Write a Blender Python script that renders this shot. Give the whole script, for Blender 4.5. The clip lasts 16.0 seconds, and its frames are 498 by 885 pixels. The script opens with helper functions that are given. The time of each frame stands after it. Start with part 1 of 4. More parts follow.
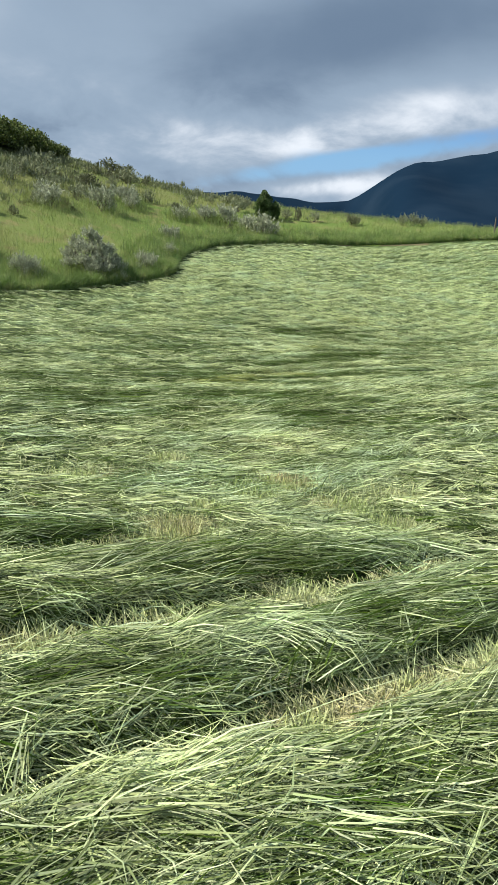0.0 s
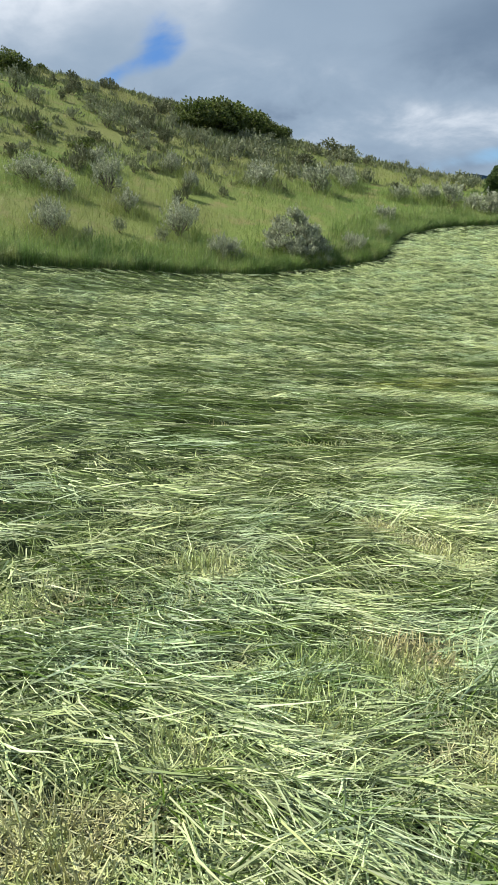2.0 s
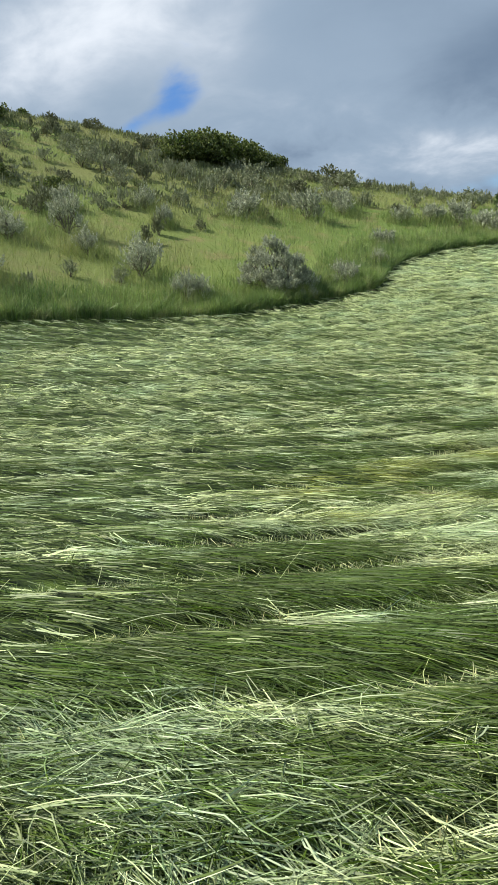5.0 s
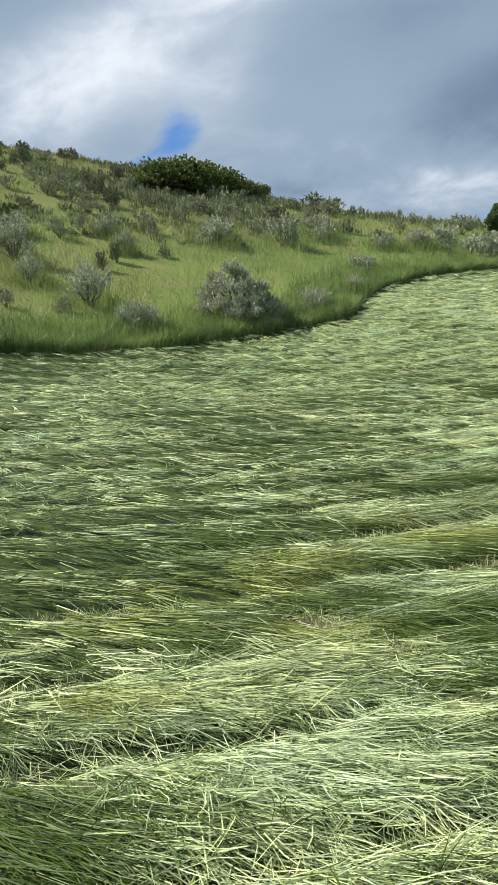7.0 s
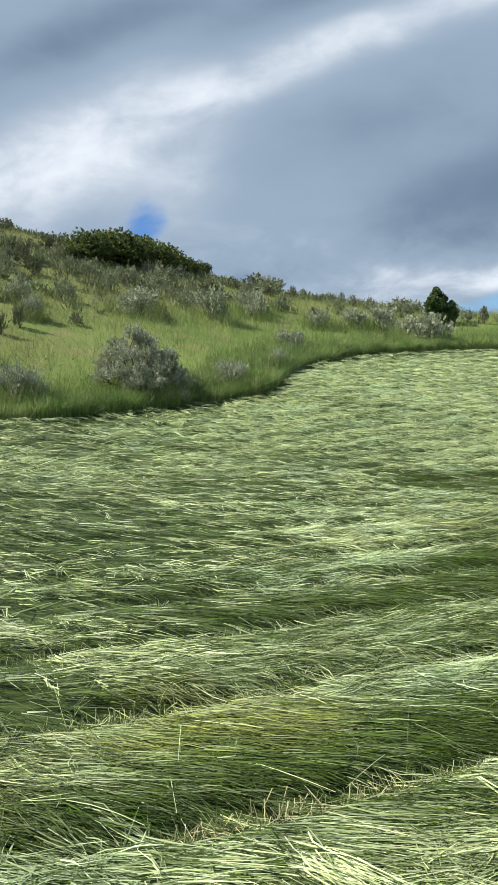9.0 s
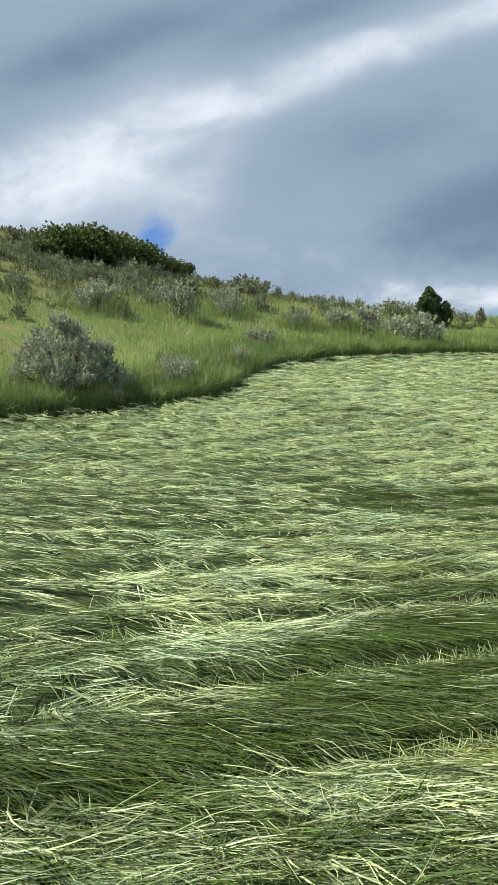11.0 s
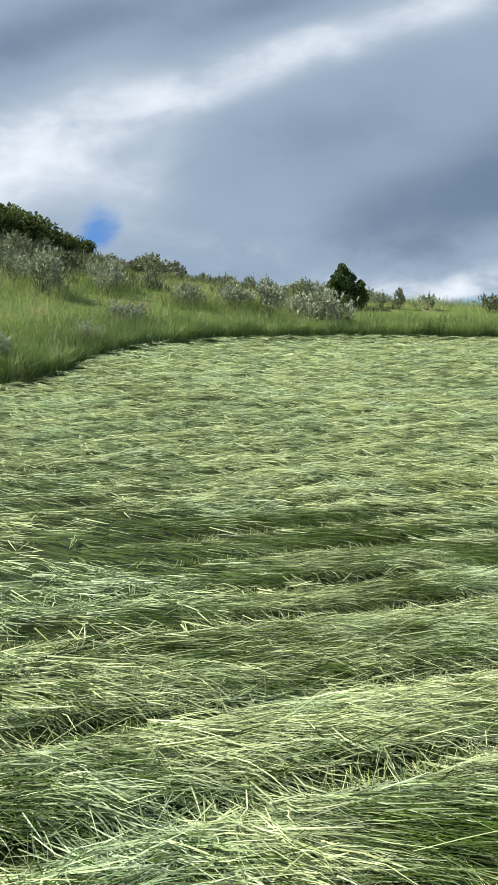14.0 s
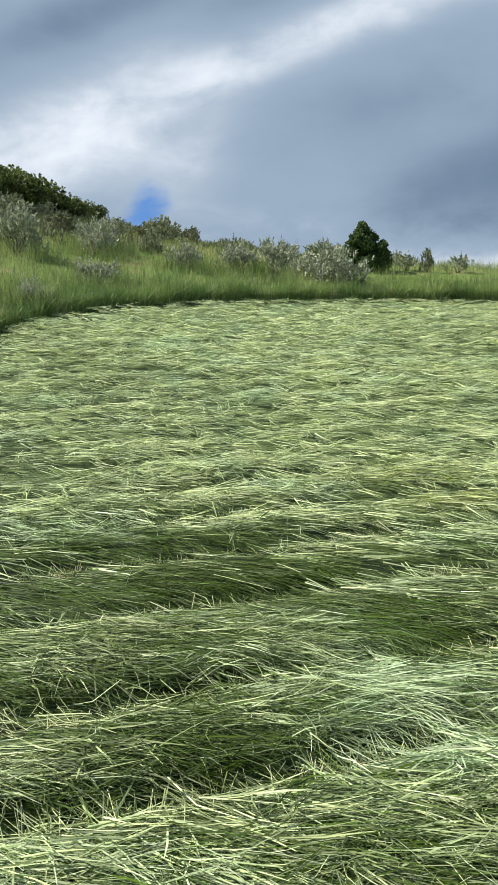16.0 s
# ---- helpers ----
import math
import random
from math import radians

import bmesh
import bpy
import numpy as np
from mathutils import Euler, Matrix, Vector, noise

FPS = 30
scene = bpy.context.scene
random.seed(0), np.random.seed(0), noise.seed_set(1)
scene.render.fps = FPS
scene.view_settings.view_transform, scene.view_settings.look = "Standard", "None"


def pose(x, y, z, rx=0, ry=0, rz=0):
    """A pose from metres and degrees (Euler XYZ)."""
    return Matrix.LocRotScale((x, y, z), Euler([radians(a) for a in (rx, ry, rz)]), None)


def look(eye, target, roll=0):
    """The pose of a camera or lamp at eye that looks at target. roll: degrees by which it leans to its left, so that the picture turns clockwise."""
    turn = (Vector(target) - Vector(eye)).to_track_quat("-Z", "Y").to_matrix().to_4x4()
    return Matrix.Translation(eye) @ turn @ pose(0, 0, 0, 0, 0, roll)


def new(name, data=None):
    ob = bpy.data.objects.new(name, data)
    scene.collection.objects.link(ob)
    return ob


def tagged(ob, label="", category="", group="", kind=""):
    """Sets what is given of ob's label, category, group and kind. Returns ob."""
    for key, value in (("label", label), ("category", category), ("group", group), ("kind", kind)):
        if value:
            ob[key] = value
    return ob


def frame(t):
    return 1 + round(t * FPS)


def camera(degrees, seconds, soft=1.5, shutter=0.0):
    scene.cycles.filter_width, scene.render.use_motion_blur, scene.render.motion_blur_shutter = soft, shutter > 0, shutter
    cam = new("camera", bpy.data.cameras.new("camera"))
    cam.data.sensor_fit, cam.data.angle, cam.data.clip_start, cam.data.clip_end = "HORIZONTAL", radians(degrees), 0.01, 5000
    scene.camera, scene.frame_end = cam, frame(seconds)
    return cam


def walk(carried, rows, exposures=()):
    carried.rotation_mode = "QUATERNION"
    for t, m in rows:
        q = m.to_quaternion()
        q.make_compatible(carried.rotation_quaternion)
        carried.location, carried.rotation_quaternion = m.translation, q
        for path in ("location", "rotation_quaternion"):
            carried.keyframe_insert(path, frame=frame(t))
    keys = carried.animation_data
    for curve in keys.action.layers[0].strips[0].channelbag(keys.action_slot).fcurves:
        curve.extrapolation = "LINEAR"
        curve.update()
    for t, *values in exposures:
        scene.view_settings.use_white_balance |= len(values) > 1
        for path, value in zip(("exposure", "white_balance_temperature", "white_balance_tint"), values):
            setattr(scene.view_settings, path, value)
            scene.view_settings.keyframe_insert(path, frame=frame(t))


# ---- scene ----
cam = camera(35.79, 16.0, soft=1.5)
PATH = [
    (0, (0.410, -0.391, 4.241), (0.556, 1.513, 3.648), 2.81),
    (0.5, (0.588, 0.326, 4.151), (0.610, 2.244, 3.585), 3.42),
    (1, (0.729, 1.078, 4.045), (0.579, 2.981, 3.450), 2.98),
    (1.5, (0.866, 1.846, 3.974), (0.565, 3.720, 3.343), 2.08),
    (2, (1.041, 2.572, 3.881), (0.644, 4.424, 3.236), 1.49),
    (2.5, (1.225, 3.337, 3.828), (0.781, 5.180, 3.192), 1.15),
    (3, (1.401, 4.144, 3.788), (0.945, 5.990, 3.168), 1.18),
    (3.5, (1.538, 5.005, 3.725), (1.071, 6.854, 3.122), 0.59),
    (3.7, (1.605, 5.347, 3.689), (1.133, 7.197, 3.094), 0.44),
    (5.8, (2.197, 9.068, 3.251), (1.712, 10.934, 2.720), -3.22),
    (6, (2.286, 9.399, 3.197), (1.804, 11.268, 2.673), -3.05),
    (6.5, (2.477, 10.190, 3.055), (1.984, 12.059, 2.542), -2.94),
    (7, (2.671, 11.043, 2.940), (2.176, 12.922, 2.467), -2.75),
    (7.5, (2.885, 11.885, 2.795), (2.412, 13.786, 2.394), -2.54),
    (8, (3.130, 12.778, 2.682), (2.698, 14.702, 2.352), -2.09),
    (8.5, (3.360, 13.658, 2.506), (2.967, 15.597, 2.217), -1.20),
    (8.7, (3.445, 13.999, 2.399), (3.060, 15.942, 2.121), -0.85),
    (10.8, (4.442, 17.922, 1.727), (4.023, 19.866, 1.512), 0.01),
    (11, (4.538, 18.311, 1.676), (4.132, 20.256, 1.446), -0.09),
    (11.5, (4.803, 19.287, 1.538), (4.448, 21.237, 1.272), -0.34),
    (12, (5.077, 20.198, 1.449), (4.782, 22.155, 1.160), -0.54),
    (12.5, (5.383, 21.080, 1.425), (5.140, 23.046, 1.145), -0.64),
    (13, (5.644, 21.906, 1.365), (5.430, 23.879, 1.117), -0.39),
    (13.5, (5.896, 22.726, 1.305), (5.672, 24.699, 1.065), -0.11),
    (14, (6.159, 23.569, 1.209), (5.888, 25.535, 0.965), 0.07),
    (14.5, (6.477, 24.423, 1.140), (6.139, 26.377, 0.881), 0.06),
    (15, (6.763, 25.288, 1.064), (6.376, 27.232, 0.798), -0.10),
    (15.5, (7.095, 26.198, 0.970), (6.690, 28.137, 0.694), -0.15),
    (16, (7.410, 27.126, 0.847), (7.016, 29.063, 0.546), -0.26),
]
walk(cam, [(t, look(eye, target, roll)) for t, eye, target, roll in PATH])

# ---------------------------------------------------------------- sky and sun
SUN_AZ, SUN_EL = radians(-94), radians(45)      # azimuth from +y towards +x


def nd(tree, kind, **sets):
    n = tree.nodes.new(kind)
    for key, value in sets.items():
        setattr(n, key, value)
    return n


def math_node(tree, op, a, b=None, clamp=False):
    n = nd(tree, "ShaderNodeMath", operation=op, use_clamp=clamp)
    for i, v in enumerate((a, b)):
        if v is None:
            continue
        if isinstance(v, (int, float)):
            n.inputs[i].default_value = v
        else:
            tree.links.new(v, n.inputs[i])
    return n.outputs[0]


def mix_color(tree, fac, a, b, blend="MIX"):
    n = nd(tree, "ShaderNodeMix", data_type="RGBA", blend_type=blend)
    for sock, v in ((n.inputs[0], fac), (n.inputs[6], a), (n.inputs[7], b)):
        if isinstance(v, (int, float)):
            sock.default_value = v
        elif isinstance(v, tuple):
            sock.default_value = (*v, 1)
        else:
            tree.links.new(v, sock)
    return n.outputs[2]


def noise_node(tree, vec, scale, detail=3.0, rough=0.55, distort=0.0):
    n = nd(tree, "ShaderNodeTexNoise")
    n.inputs["Scale"].default_value = scale
    n.inputs["Detail"].default_value = detail
    n.inputs["Roughness"].default_value = rough
    n.inputs["Distortion"].default_value = distort
    if vec is not None:
        tree.links.new(vec, n.inputs["Vector"])
    return n.outputs["Fac"]


def span(tree, v, lo, hi, to_lo=0.0, to_hi=1.0):
    n = nd(tree, "ShaderNodeMapRange", interpolation_type="SMOOTHSTEP")
    tree.links.new(v, n.inputs[0])
    for i, x in enumerate((lo, hi, to_lo, to_hi)):
        n.inputs[i + 1].default_value = x
    return n.outputs[0]


def make_sky():
    world = bpy.data.worlds.new("overcast_sky")
    scene.world = world
    world.use_nodes = True
    t = world.node_tree
    t.nodes.clear()
    out, bg = nd(t, "ShaderNodeOutputWorld"), nd(t, "ShaderNodeBackground")
    t.links.new(bg.outputs[0], out.inputs[0])
    sky = nd(t, "ShaderNodeTexSky", sky_type="NISHITA", sun_disc=False)
    sky.sun_elevation, sky.sun_rotation, sky.altitude = SUN_EL, SUN_AZ, 2000
    coord = nd(t, "ShaderNodeTexCoord").outputs["Generated"]
    sep = nd(t, "ShaderNodeSeparateXYZ")
    t.links.new(coord, sep.inputs[0])
    fwd = math_node(t, "ADD", math_node(t, "ABSOLUTE", sep.outputs[1]), 0.08)
    u = math_node(t, "DIVIDE", sep.outputs[0], fwd)
    v = math_node(t, "DIVIDE", sep.outputs[2], fwd)
    comb = nd(t, "ShaderNodeCombineXYZ")
    t.links.new(u, comb.inputs[0]), t.links.new(v, comb.inputs[1])
    uv = comb.outputs[0]
    broad, fine = noise_node(t, uv, 4.0, 3, 0.5), noise_node(t, uv, 13.0, 3, 0.5)
    waver = math_node(t, "ADD", math_node(t, "MULTIPLY", math_node(t, "SUBTRACT", broad, 0.5), 0.7), math_node(t, "MULTIPLY", math_node(t, "SUBTRACT", fine, 0.5), 0.3))

    def total(first, *others):
        for other in others:
            first = math_node(t, "ADD", first, other)
        return first

    def times(x, k):
        return math_node(t, "MULTIPLY", x, k)

    def spot(cu, cv, ru, rv, lean=0.0, wobble=1.6):
        """A soft patch of cloud or sky round (cu, cv), leaning up to the right."""
        a = times(math_node(t, "SUBTRACT", u, cu), 1 / ru)
        b = times(math_node(t, "SUBTRACT", math_node(t, "SUBTRACT", v, cv), times(math_node(t, "SUBTRACT", u, cu), lean)), 1 / rv)
        r = total(times(a, a), times(b, b), times(waver, wobble))
        return math_node(t, "POWER", 2.718, times(r, -1.0))

    def streaks(turn, wide, high, scale, detail, rough):
        m = nd(t, "ShaderNodeMapping")
        m.inputs["Rotation"].default_value = (0, 0, radians(turn))
        m.inputs["Scale"].default_value = (wide, high, 1.0)
        t.links.new(uv, m.inputs[0])
        return math_node(t, "SUBTRACT", noise_node(t, m.outputs[0], scale, detail, rough, 0.3), 0.5)

    body, puff = streaks(-17, 1.2, 3.2, 2.6, 5, 0.5), streaks(-14, 1.0, 2.0, 8.0, 6, 0.58)
    tone = total(times(body, 0.34), 0.40)
    # the cloud sheet: east, up, half-width, half-height, lean, paler or darker
    for cu, cv, ru, rv, lean, amount in ((0.0, 0.353, 0.24, 0.032, 0.26, 0.34), (-0.37, 0.235, 0.12, 0.075, 0.4, 0.35), (-0.5, 0.19, 0.14, 0.07, 0.2, 0.24), (-0.26, 0.18, 0.07, 0.05, 0.3, 0.22), (-0.2, 0.285, 0.10, 0.035, 0.3, 0.16),
                                         (-0.14, 0.11, 0.16, 0.035, 0.1, 0.12), (0.12, 0.165, 0.2, 0.05, 0.26, -0.2), (-0.02, 0.25, 0.22, 0.045, 0.26, -0.09), (-0.38, 0.36, 0.22, 0.035, 0.25, -0.24), (-0.1, 0.385, 0.16, 0.03, 0.26, -0.16),
                                         (0.3, 0.21, 0.2, 0.05, 0.1, -0.16), (0.04, 0.15, 0.12, 0.04, 0.2, -0.08), (-0.05, 0.06, 0.14, 0.022, 0.2, 0.2), (0.12, 0.07, 0.12, 0.022, 0.2, 0.3), (0.3, 0.115, 0.12, 0.028, 0.2, 0.32), (0.15, 0.022, 0.09, 0.01, 0.12, 0.42)):
        tone = total(tone, times(spot(cu, cv, ru, rv, lean), amount))
    low = span(t, v, 0.17, 0.06)
    tone = total(tone, times(math_node(t, "MULTIPLY", puff, total(times(low, 0.95), times(span(t, tone, 0.45, 0.8), 0.6), 0.14)), 1.0))
    shade = mix_color(t, span(t, tone, 0.05, 0.45), (0.165, 0.238, 0.345), (0.325, 0.425, 0.55))
    cloud = mix_color(t, span(t, tone, 0.4, 0.98), shade, (0.86, 0.92, 1.0))
    gap = total(times(spot(-0.311, 0.140, 0.034, 0.033, 0.2, 5.0), 0.9), times(spot(-0.375, 0.106, 0.05, 0.014, 0.45, 2.0), 0.8), times(spot(0.2, 0.058, 0.22, 0.014, 0.2, 1.2), 1.2), times(puff, 2.0))
    gap = span(t, gap, 0.3, 1.05)
    blue = mix_color(t, 1.0, sky.outputs[0], (0.075, 0.075, 0.085), "MULTIPLY")
    col = mix_color(t, gap, cloud, mix_color(t, 0.8, blue, mix_color(t, span(t, v, 0.13, 0.05), (0.11, 0.30, 0.72), (0.26, 0.53, 0.84))))
    t.links.new(col, bg.inputs[0])
    bg.inputs[1].default_value = 0.73


make_sky()
sun = new("sun", bpy.data.lights.new("sun", "SUN"))
sun.data.energy, sun.data.angle, sun.data.color = 5.0, radians(0.6), (1.0, 0.97, 0.86)
sun.matrix_world = look((0, 0, 0), (-math.sin(SUN_AZ) * math.cos(SUN_EL), -math.cos(SUN_AZ) * math.cos(SUN_EL), -math.sin(SUN_EL)))
scene.view_settings.exposure = 0.47

# ---------------------------------------------------------------- lie of the land
LIE = (5.253, -1.324, -0.277)                       # height, fall to the east, fall to the north
SWELLS = (                                       # rows every 20 m northwards from -20 m, swells every 20 m from -60 to 60 m east
    (0.139, 0.956, 0.834, -0.683, -0.836, -0.258, -0.672),
    (0.733, 0.949, -0.661, -0.477, 1.013, 1.215, -0.13),
    (0.836, -0.212, -2.571, -1.79, 0.194, 1.118, 0.663),
    (-0.651, -0.771, 0.275, -1.439, -2.534, -1.298, 2.154),
    (0.147, 3.463, -0.312, -1.013, 3.325, 0.642, 3.516),
    (-1.325, 2.861, 0.425, -0.561, 1.765, -0.543, 1.049),
    (-1.368, -0.167, 1.72, 1.002, -2.58, -2.975, -0.892),
    (0.143, -0.367, -0.304, -0.358, -1.228, -0.761, -0.125),
)
DIPS = (                                         # smaller swells every 7 m: northwards from -2 m, eastwards from -13 m
    (0.041, 0.066, -0.345, -0.354, -0.056, 0.004),
    (0.068, 0.262, 0.15, 0.129, 0.066, 0.011),
    (-0.063, -0.077, -0.002, 0.393, 0.148, 0.015),
    (-0.181, -0.018, -0.285, -0.167, -0.012, 0.004),
    (-0.145, 0.183, 0.447, 0.234, -0.104, -0.021),
    (0.368, -0.483, -0.476, -0.126, -0.337, -0.024),
    (0.129, -0.198, 0.565, 0.059, -0.234, 0.154),
    (0.073, 0.253, -0.213, -0.041, 0.225, 0.435),
    (-0.03, 0.06, -0.005, -0.276, -0.665, 0.217),
)
HAY_EDGE = ((-60.0, -35.4), (-30.0, 2.1), (-16.1, 19.9), (-11.7, 25.9), (-8.8, 29.9), (-6.7, 32.9), (-4.1, 36.4), (-2.5, 38.3), (-0.7, 40.0), (-0.7, 42.7), (0.1, 46.3), (1.9, 49.9), (3.8, 52.0), (7.2, 54.8), (13.1, 56.3), (19.5, 56.8), (39.5, 57.4), (80.0, 58.2))


def lie_of(x, y):
    """The ground's height, summed from its swells."""
    z = LIE[0] + LIE[1] * 8 * np.tanh(x / 80) + LIE[2] * 8 * np.tanh(y / 80)
    for rows, step, x0, y0, wide in ((SWELLS, 20, -60, -20, 722.0), (DIPS, 7, -13, -2, 72.0)):
        for j, row in enumerate(rows):
            for i, high in enumerate(row):
                z = z + high * np.exp(-((x - (step * i + x0)) ** 2 + (y - (step * j + y0)) ** 2) / wide)
    return z


LATTICE = lie_of(*np.meshgrid(np.arange(-60, 61, 0.5), np.arange(-30, 101, 0.5)))


def land(x, y):
    """The ground's height: within the near country from a fine lattice, beyond it from the sum."""
    x, y = np.asarray(x, float), np.asarray(y, float)
    u, v = np.clip((x + 60) * 2, 0, LATTICE.shape[1] - 1.001), np.clip((y + 30) * 2, 0, LATTICE.shape[0] - 1.001)
    i, j = u.astype(int), v.astype(int)
    u, v = u - i, v - j
    z = (1 - v) * ((1 - u) * LATTICE[j, i] + u * LATTICE[j, i + 1]) + v * ((1 - u) * LATTICE[j + 1, i] + u * LATTICE[j + 1, i + 1])
    away = (np.abs(x) > 59.5) | (y < -29.5) | (y > 99.5)
    return np.where(away, lie_of(x, y), z) if np.any(away) else z


def smooth_edge():
    """The mown field's edge as a fine rounded line."""
    p = np.array(HAY_EDGE, float)
    for _ in range(3):
        q = np.empty((2 * len(p) - 2, 2))
        q[0::2], q[1::2] = 0.75 * p[:-1] + 0.25 * p[1:], 0.25 * p[:-1] + 0.75 * p[1:]
        p = np.vstack([p[:1], q, p[-1:]])
    return p


EDGE = smooth_edge()


def beyond(x, y):
    """Metres outside the mown field (negative: inside it)."""
    x, y = np.atleast_1d(np.asarray(x, float)), np.atleast_1d(np.asarray(y, float))
    best, side = np.full(x.shape, 1e9), np.zeros(x.shape)
    for (ax, ay), (bx, by) in zip(EDGE[:-1], EDGE[1:]):
        dx, dy = bx - ax, by - ay
        k = np.clip(((x - ax) * dx + (y - ay) * dy) / (dx * dx + dy * dy), 0, 1)
        ex, ey = x - ax - k * dx, y - ay - k * dy
        d = ex * ex + ey * ey
        near = d < best
        best = np.where(near, d, best)
        side = np.where(near, np.sign(dx * (y - ay) - dy * (x - ax)), side)
    return np.sqrt(best) * side


rng = np.random.default_rng(7)
WAVES = [(rng.uniform(0.35, 1.3), rng.uniform(0, 6.28), rng.uniform(0, 6.28)) for _ in range(7)]


def wander(x, y, scale=1.0, seed=0):
    """Smooth noise between about -1 and 1."""
    out = 0
    for n, (k, a, b) in enumerate(WAVES):
        a = a + 1.7 * seed
        out = out + np.sin((x * math.cos(a) + y * math.sin(a)) * k * 2.2 / scale + b * (seed + 1) + n)
    return out / 3.2


def ease(v, lo, hi):
    k = np.clip((v - lo) / (hi - lo), 0, 1)
    return k * k * (3 - 2 * k)


def track_x(y):
    """The middle of the strip of field that is seen from near by."""
    return np.interp(y, (-0.00, 1.50, 2.25, 2.87, 3.52, 4.17, 4.96, 5.87, 6.81, 11.63, 12.45, 13.50, 14.63, 15.90, 16.91, 21.19, 21.93, 22.75, 23.75, 24.71, 25.59, 26.37, 27.16, 27.99, 28.84, 29.62, 37.62), (0.51, 0.61, 0.67, 0.64, 0.63, 0.72, 0.85, 1.00, 1.09, 1.64, 1.82, 1.96, 2.14, 2.37, 2.67, 3.94, 4.31, 4.68, 5.04, 5.33, 5.57, 5.77, 6.00, 6.22, 6.54, 6.90, 6.50))


def turned(y):
    """1 across the headland where the mower turned and left the hay short, tangled and patchy."""
    return ease(y, 3.2, 4.2) * (1 - ease(y, 7.0, 9.0))


ROW = radians(31)                                # heading of the mown rows by the start, from +x; they bear round further on
# lines of stubble between the passes of the mower: metres across the rows
GAPS = (1.2, 2.04, 2.95, 3.85, 4.6, 5.35, 6.3, 7.25, 8.2, 9.2, 10.13, 11.1, 12.1, 13.4, 14.8, 16.17, 17.4, 18.6, 19.5, 20.45, 21.95, 22.8, 24.0)
LINES = np.concatenate([np.arange(-24.0, 1.1, 0.84) - 0.12, GAPS, np.arange(25.0, 80, 1.0)])
LINES = np.unique(LINES)


def across(x, y):
    """Metres across the mown rows."""
    return -x * math.sin(ROW) + y * math.cos(ROW) - 0.17 * ease(y, 10, 24) * np.clip(x - track_x(y), -9, 9) + 0.045 * wander(x, y, 2.6, 1)


def along(x, y):
    return x * math.cos(ROW + 0.07) + y * math.sin(ROW + 0.07)


def strip(x, y):
    """Which pass of the mower, how far across it (0 to 1), and the metres to the nearest line of stubble."""
    a = across(x, y)
    i = np.clip(np.searchsorted(LINES, a), 1, len(LINES) - 1)
    lo, hi = LINES[i - 1], LINES[i]
    return i, (a - lo) / (hi - lo), np.minimum(a - lo, hi - a)


def bare(x, y):
    """Half-width of the line of stubble that is left open, metres; it closes where hay has fallen over it."""
    start = 1 - ease(y, 3.0, 4.4)
    return np.clip(0.03 + 0.014 * ease(y, 11, 14) + 0.04 * wander(x, y, 1.3, 21) + 0.03 * wander(x, y, 0.45, 22) + 0.03 * start - 0.05 * turned(y), 0, 0.1) * (1 - 0.75 * ease(y, 33, 37))


# where the ground shows tan through the hay: east, north, radius
TAN = ((4.25, 25.87, 0.23), (4.53, 25.97, 0.17), (0.26, 2.54, 0.14), (0.37, 1.56, 0.11), (0.87, 1.92, 0.14), (1.54, 4.6, 0.22), (0.31, 3.83, 0.25), (0.96, 2.98, 0.16), (1.24, 6.27, 0.2), (1.12, 5.04, 0.18), (0.83, 4.68, 0.17), (-0.11, 6.21, 0.11),
       (0.71, 7.74, 0.14), (0.95, 6.53, 0.15), (1.46, 7.1, 0.07), (1.71, 7.3, 0.1), (1.33, 6.1, 0.17), (-0.49, 4.9, 0.25), (1.87, 15.7, 0.28), (2.42, 15.27, 0.17), (0.2, 5.6, 0.14), (0.5, 4.3, 0.11), (1.75, 4.2, 0.19), (1.9, 4.9, 0.17))


def worn(x, y):
    """1 where the hay has been scraped off and the ground shows."""
    out = 0.0
    for px, py, size in TAN:
        out = np.maximum(out, np.exp(-((x - px) ** 2 + (y - py) ** 2) / size ** 2))
    return np.clip(out * (1.0 + 0.5 * wander(x, y, 0.3, 23)), 0, 1)


def lumps(x, y):
    """Small heaps and hollows in the hay, metres."""
    return (0.012 + 0.014 * turned(y) + 0.012 * ease(y, 30, 36)) * wander(x * 0.6, y * 1.2, 0.6, 3) + 0.012 * wander(x * 0.7, y * 1.2, 0.25, 5)


def swath(x, y):
    """Depth of cut hay lying on the stubble, metres: steep on the near side of each pass, thinning towards its far side."""
    _, f, d = strip(x, y)
    high = 0.125 - 0.055 * ease(y, 3.0, 5.0)
    body = ease(f, 0.0, 0.16) * (1 - 0.62 * ease(f, 0.3, 1.0))
    body = body * (1 - turned(y)) + turned(y) * np.clip(0.45 + 0.45 * wander(x, y * 1.4, 0.9, 16), 0, 1)
    open_line = (1 - ease(d, bare(x, y) * 0.7, bare(x, y) * 1.4 + 0.02)) * (bare(x, y) > 0.004)
    return (0.03 + high * body * (0.85 + 0.2 * wander(x, y, 2.0, 2)) + lumps(x, y)) * (1 - 0.85 * open_line) * (1 - 0.85 * worn(x, y)) + 0.004


def combed(x, y):
    """1 where the hay lies flat and smooth in long bands, 0 where it is ragged."""
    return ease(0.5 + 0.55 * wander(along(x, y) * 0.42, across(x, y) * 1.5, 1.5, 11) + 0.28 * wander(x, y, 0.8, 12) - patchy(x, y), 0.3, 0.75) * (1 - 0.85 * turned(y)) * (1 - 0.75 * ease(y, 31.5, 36))


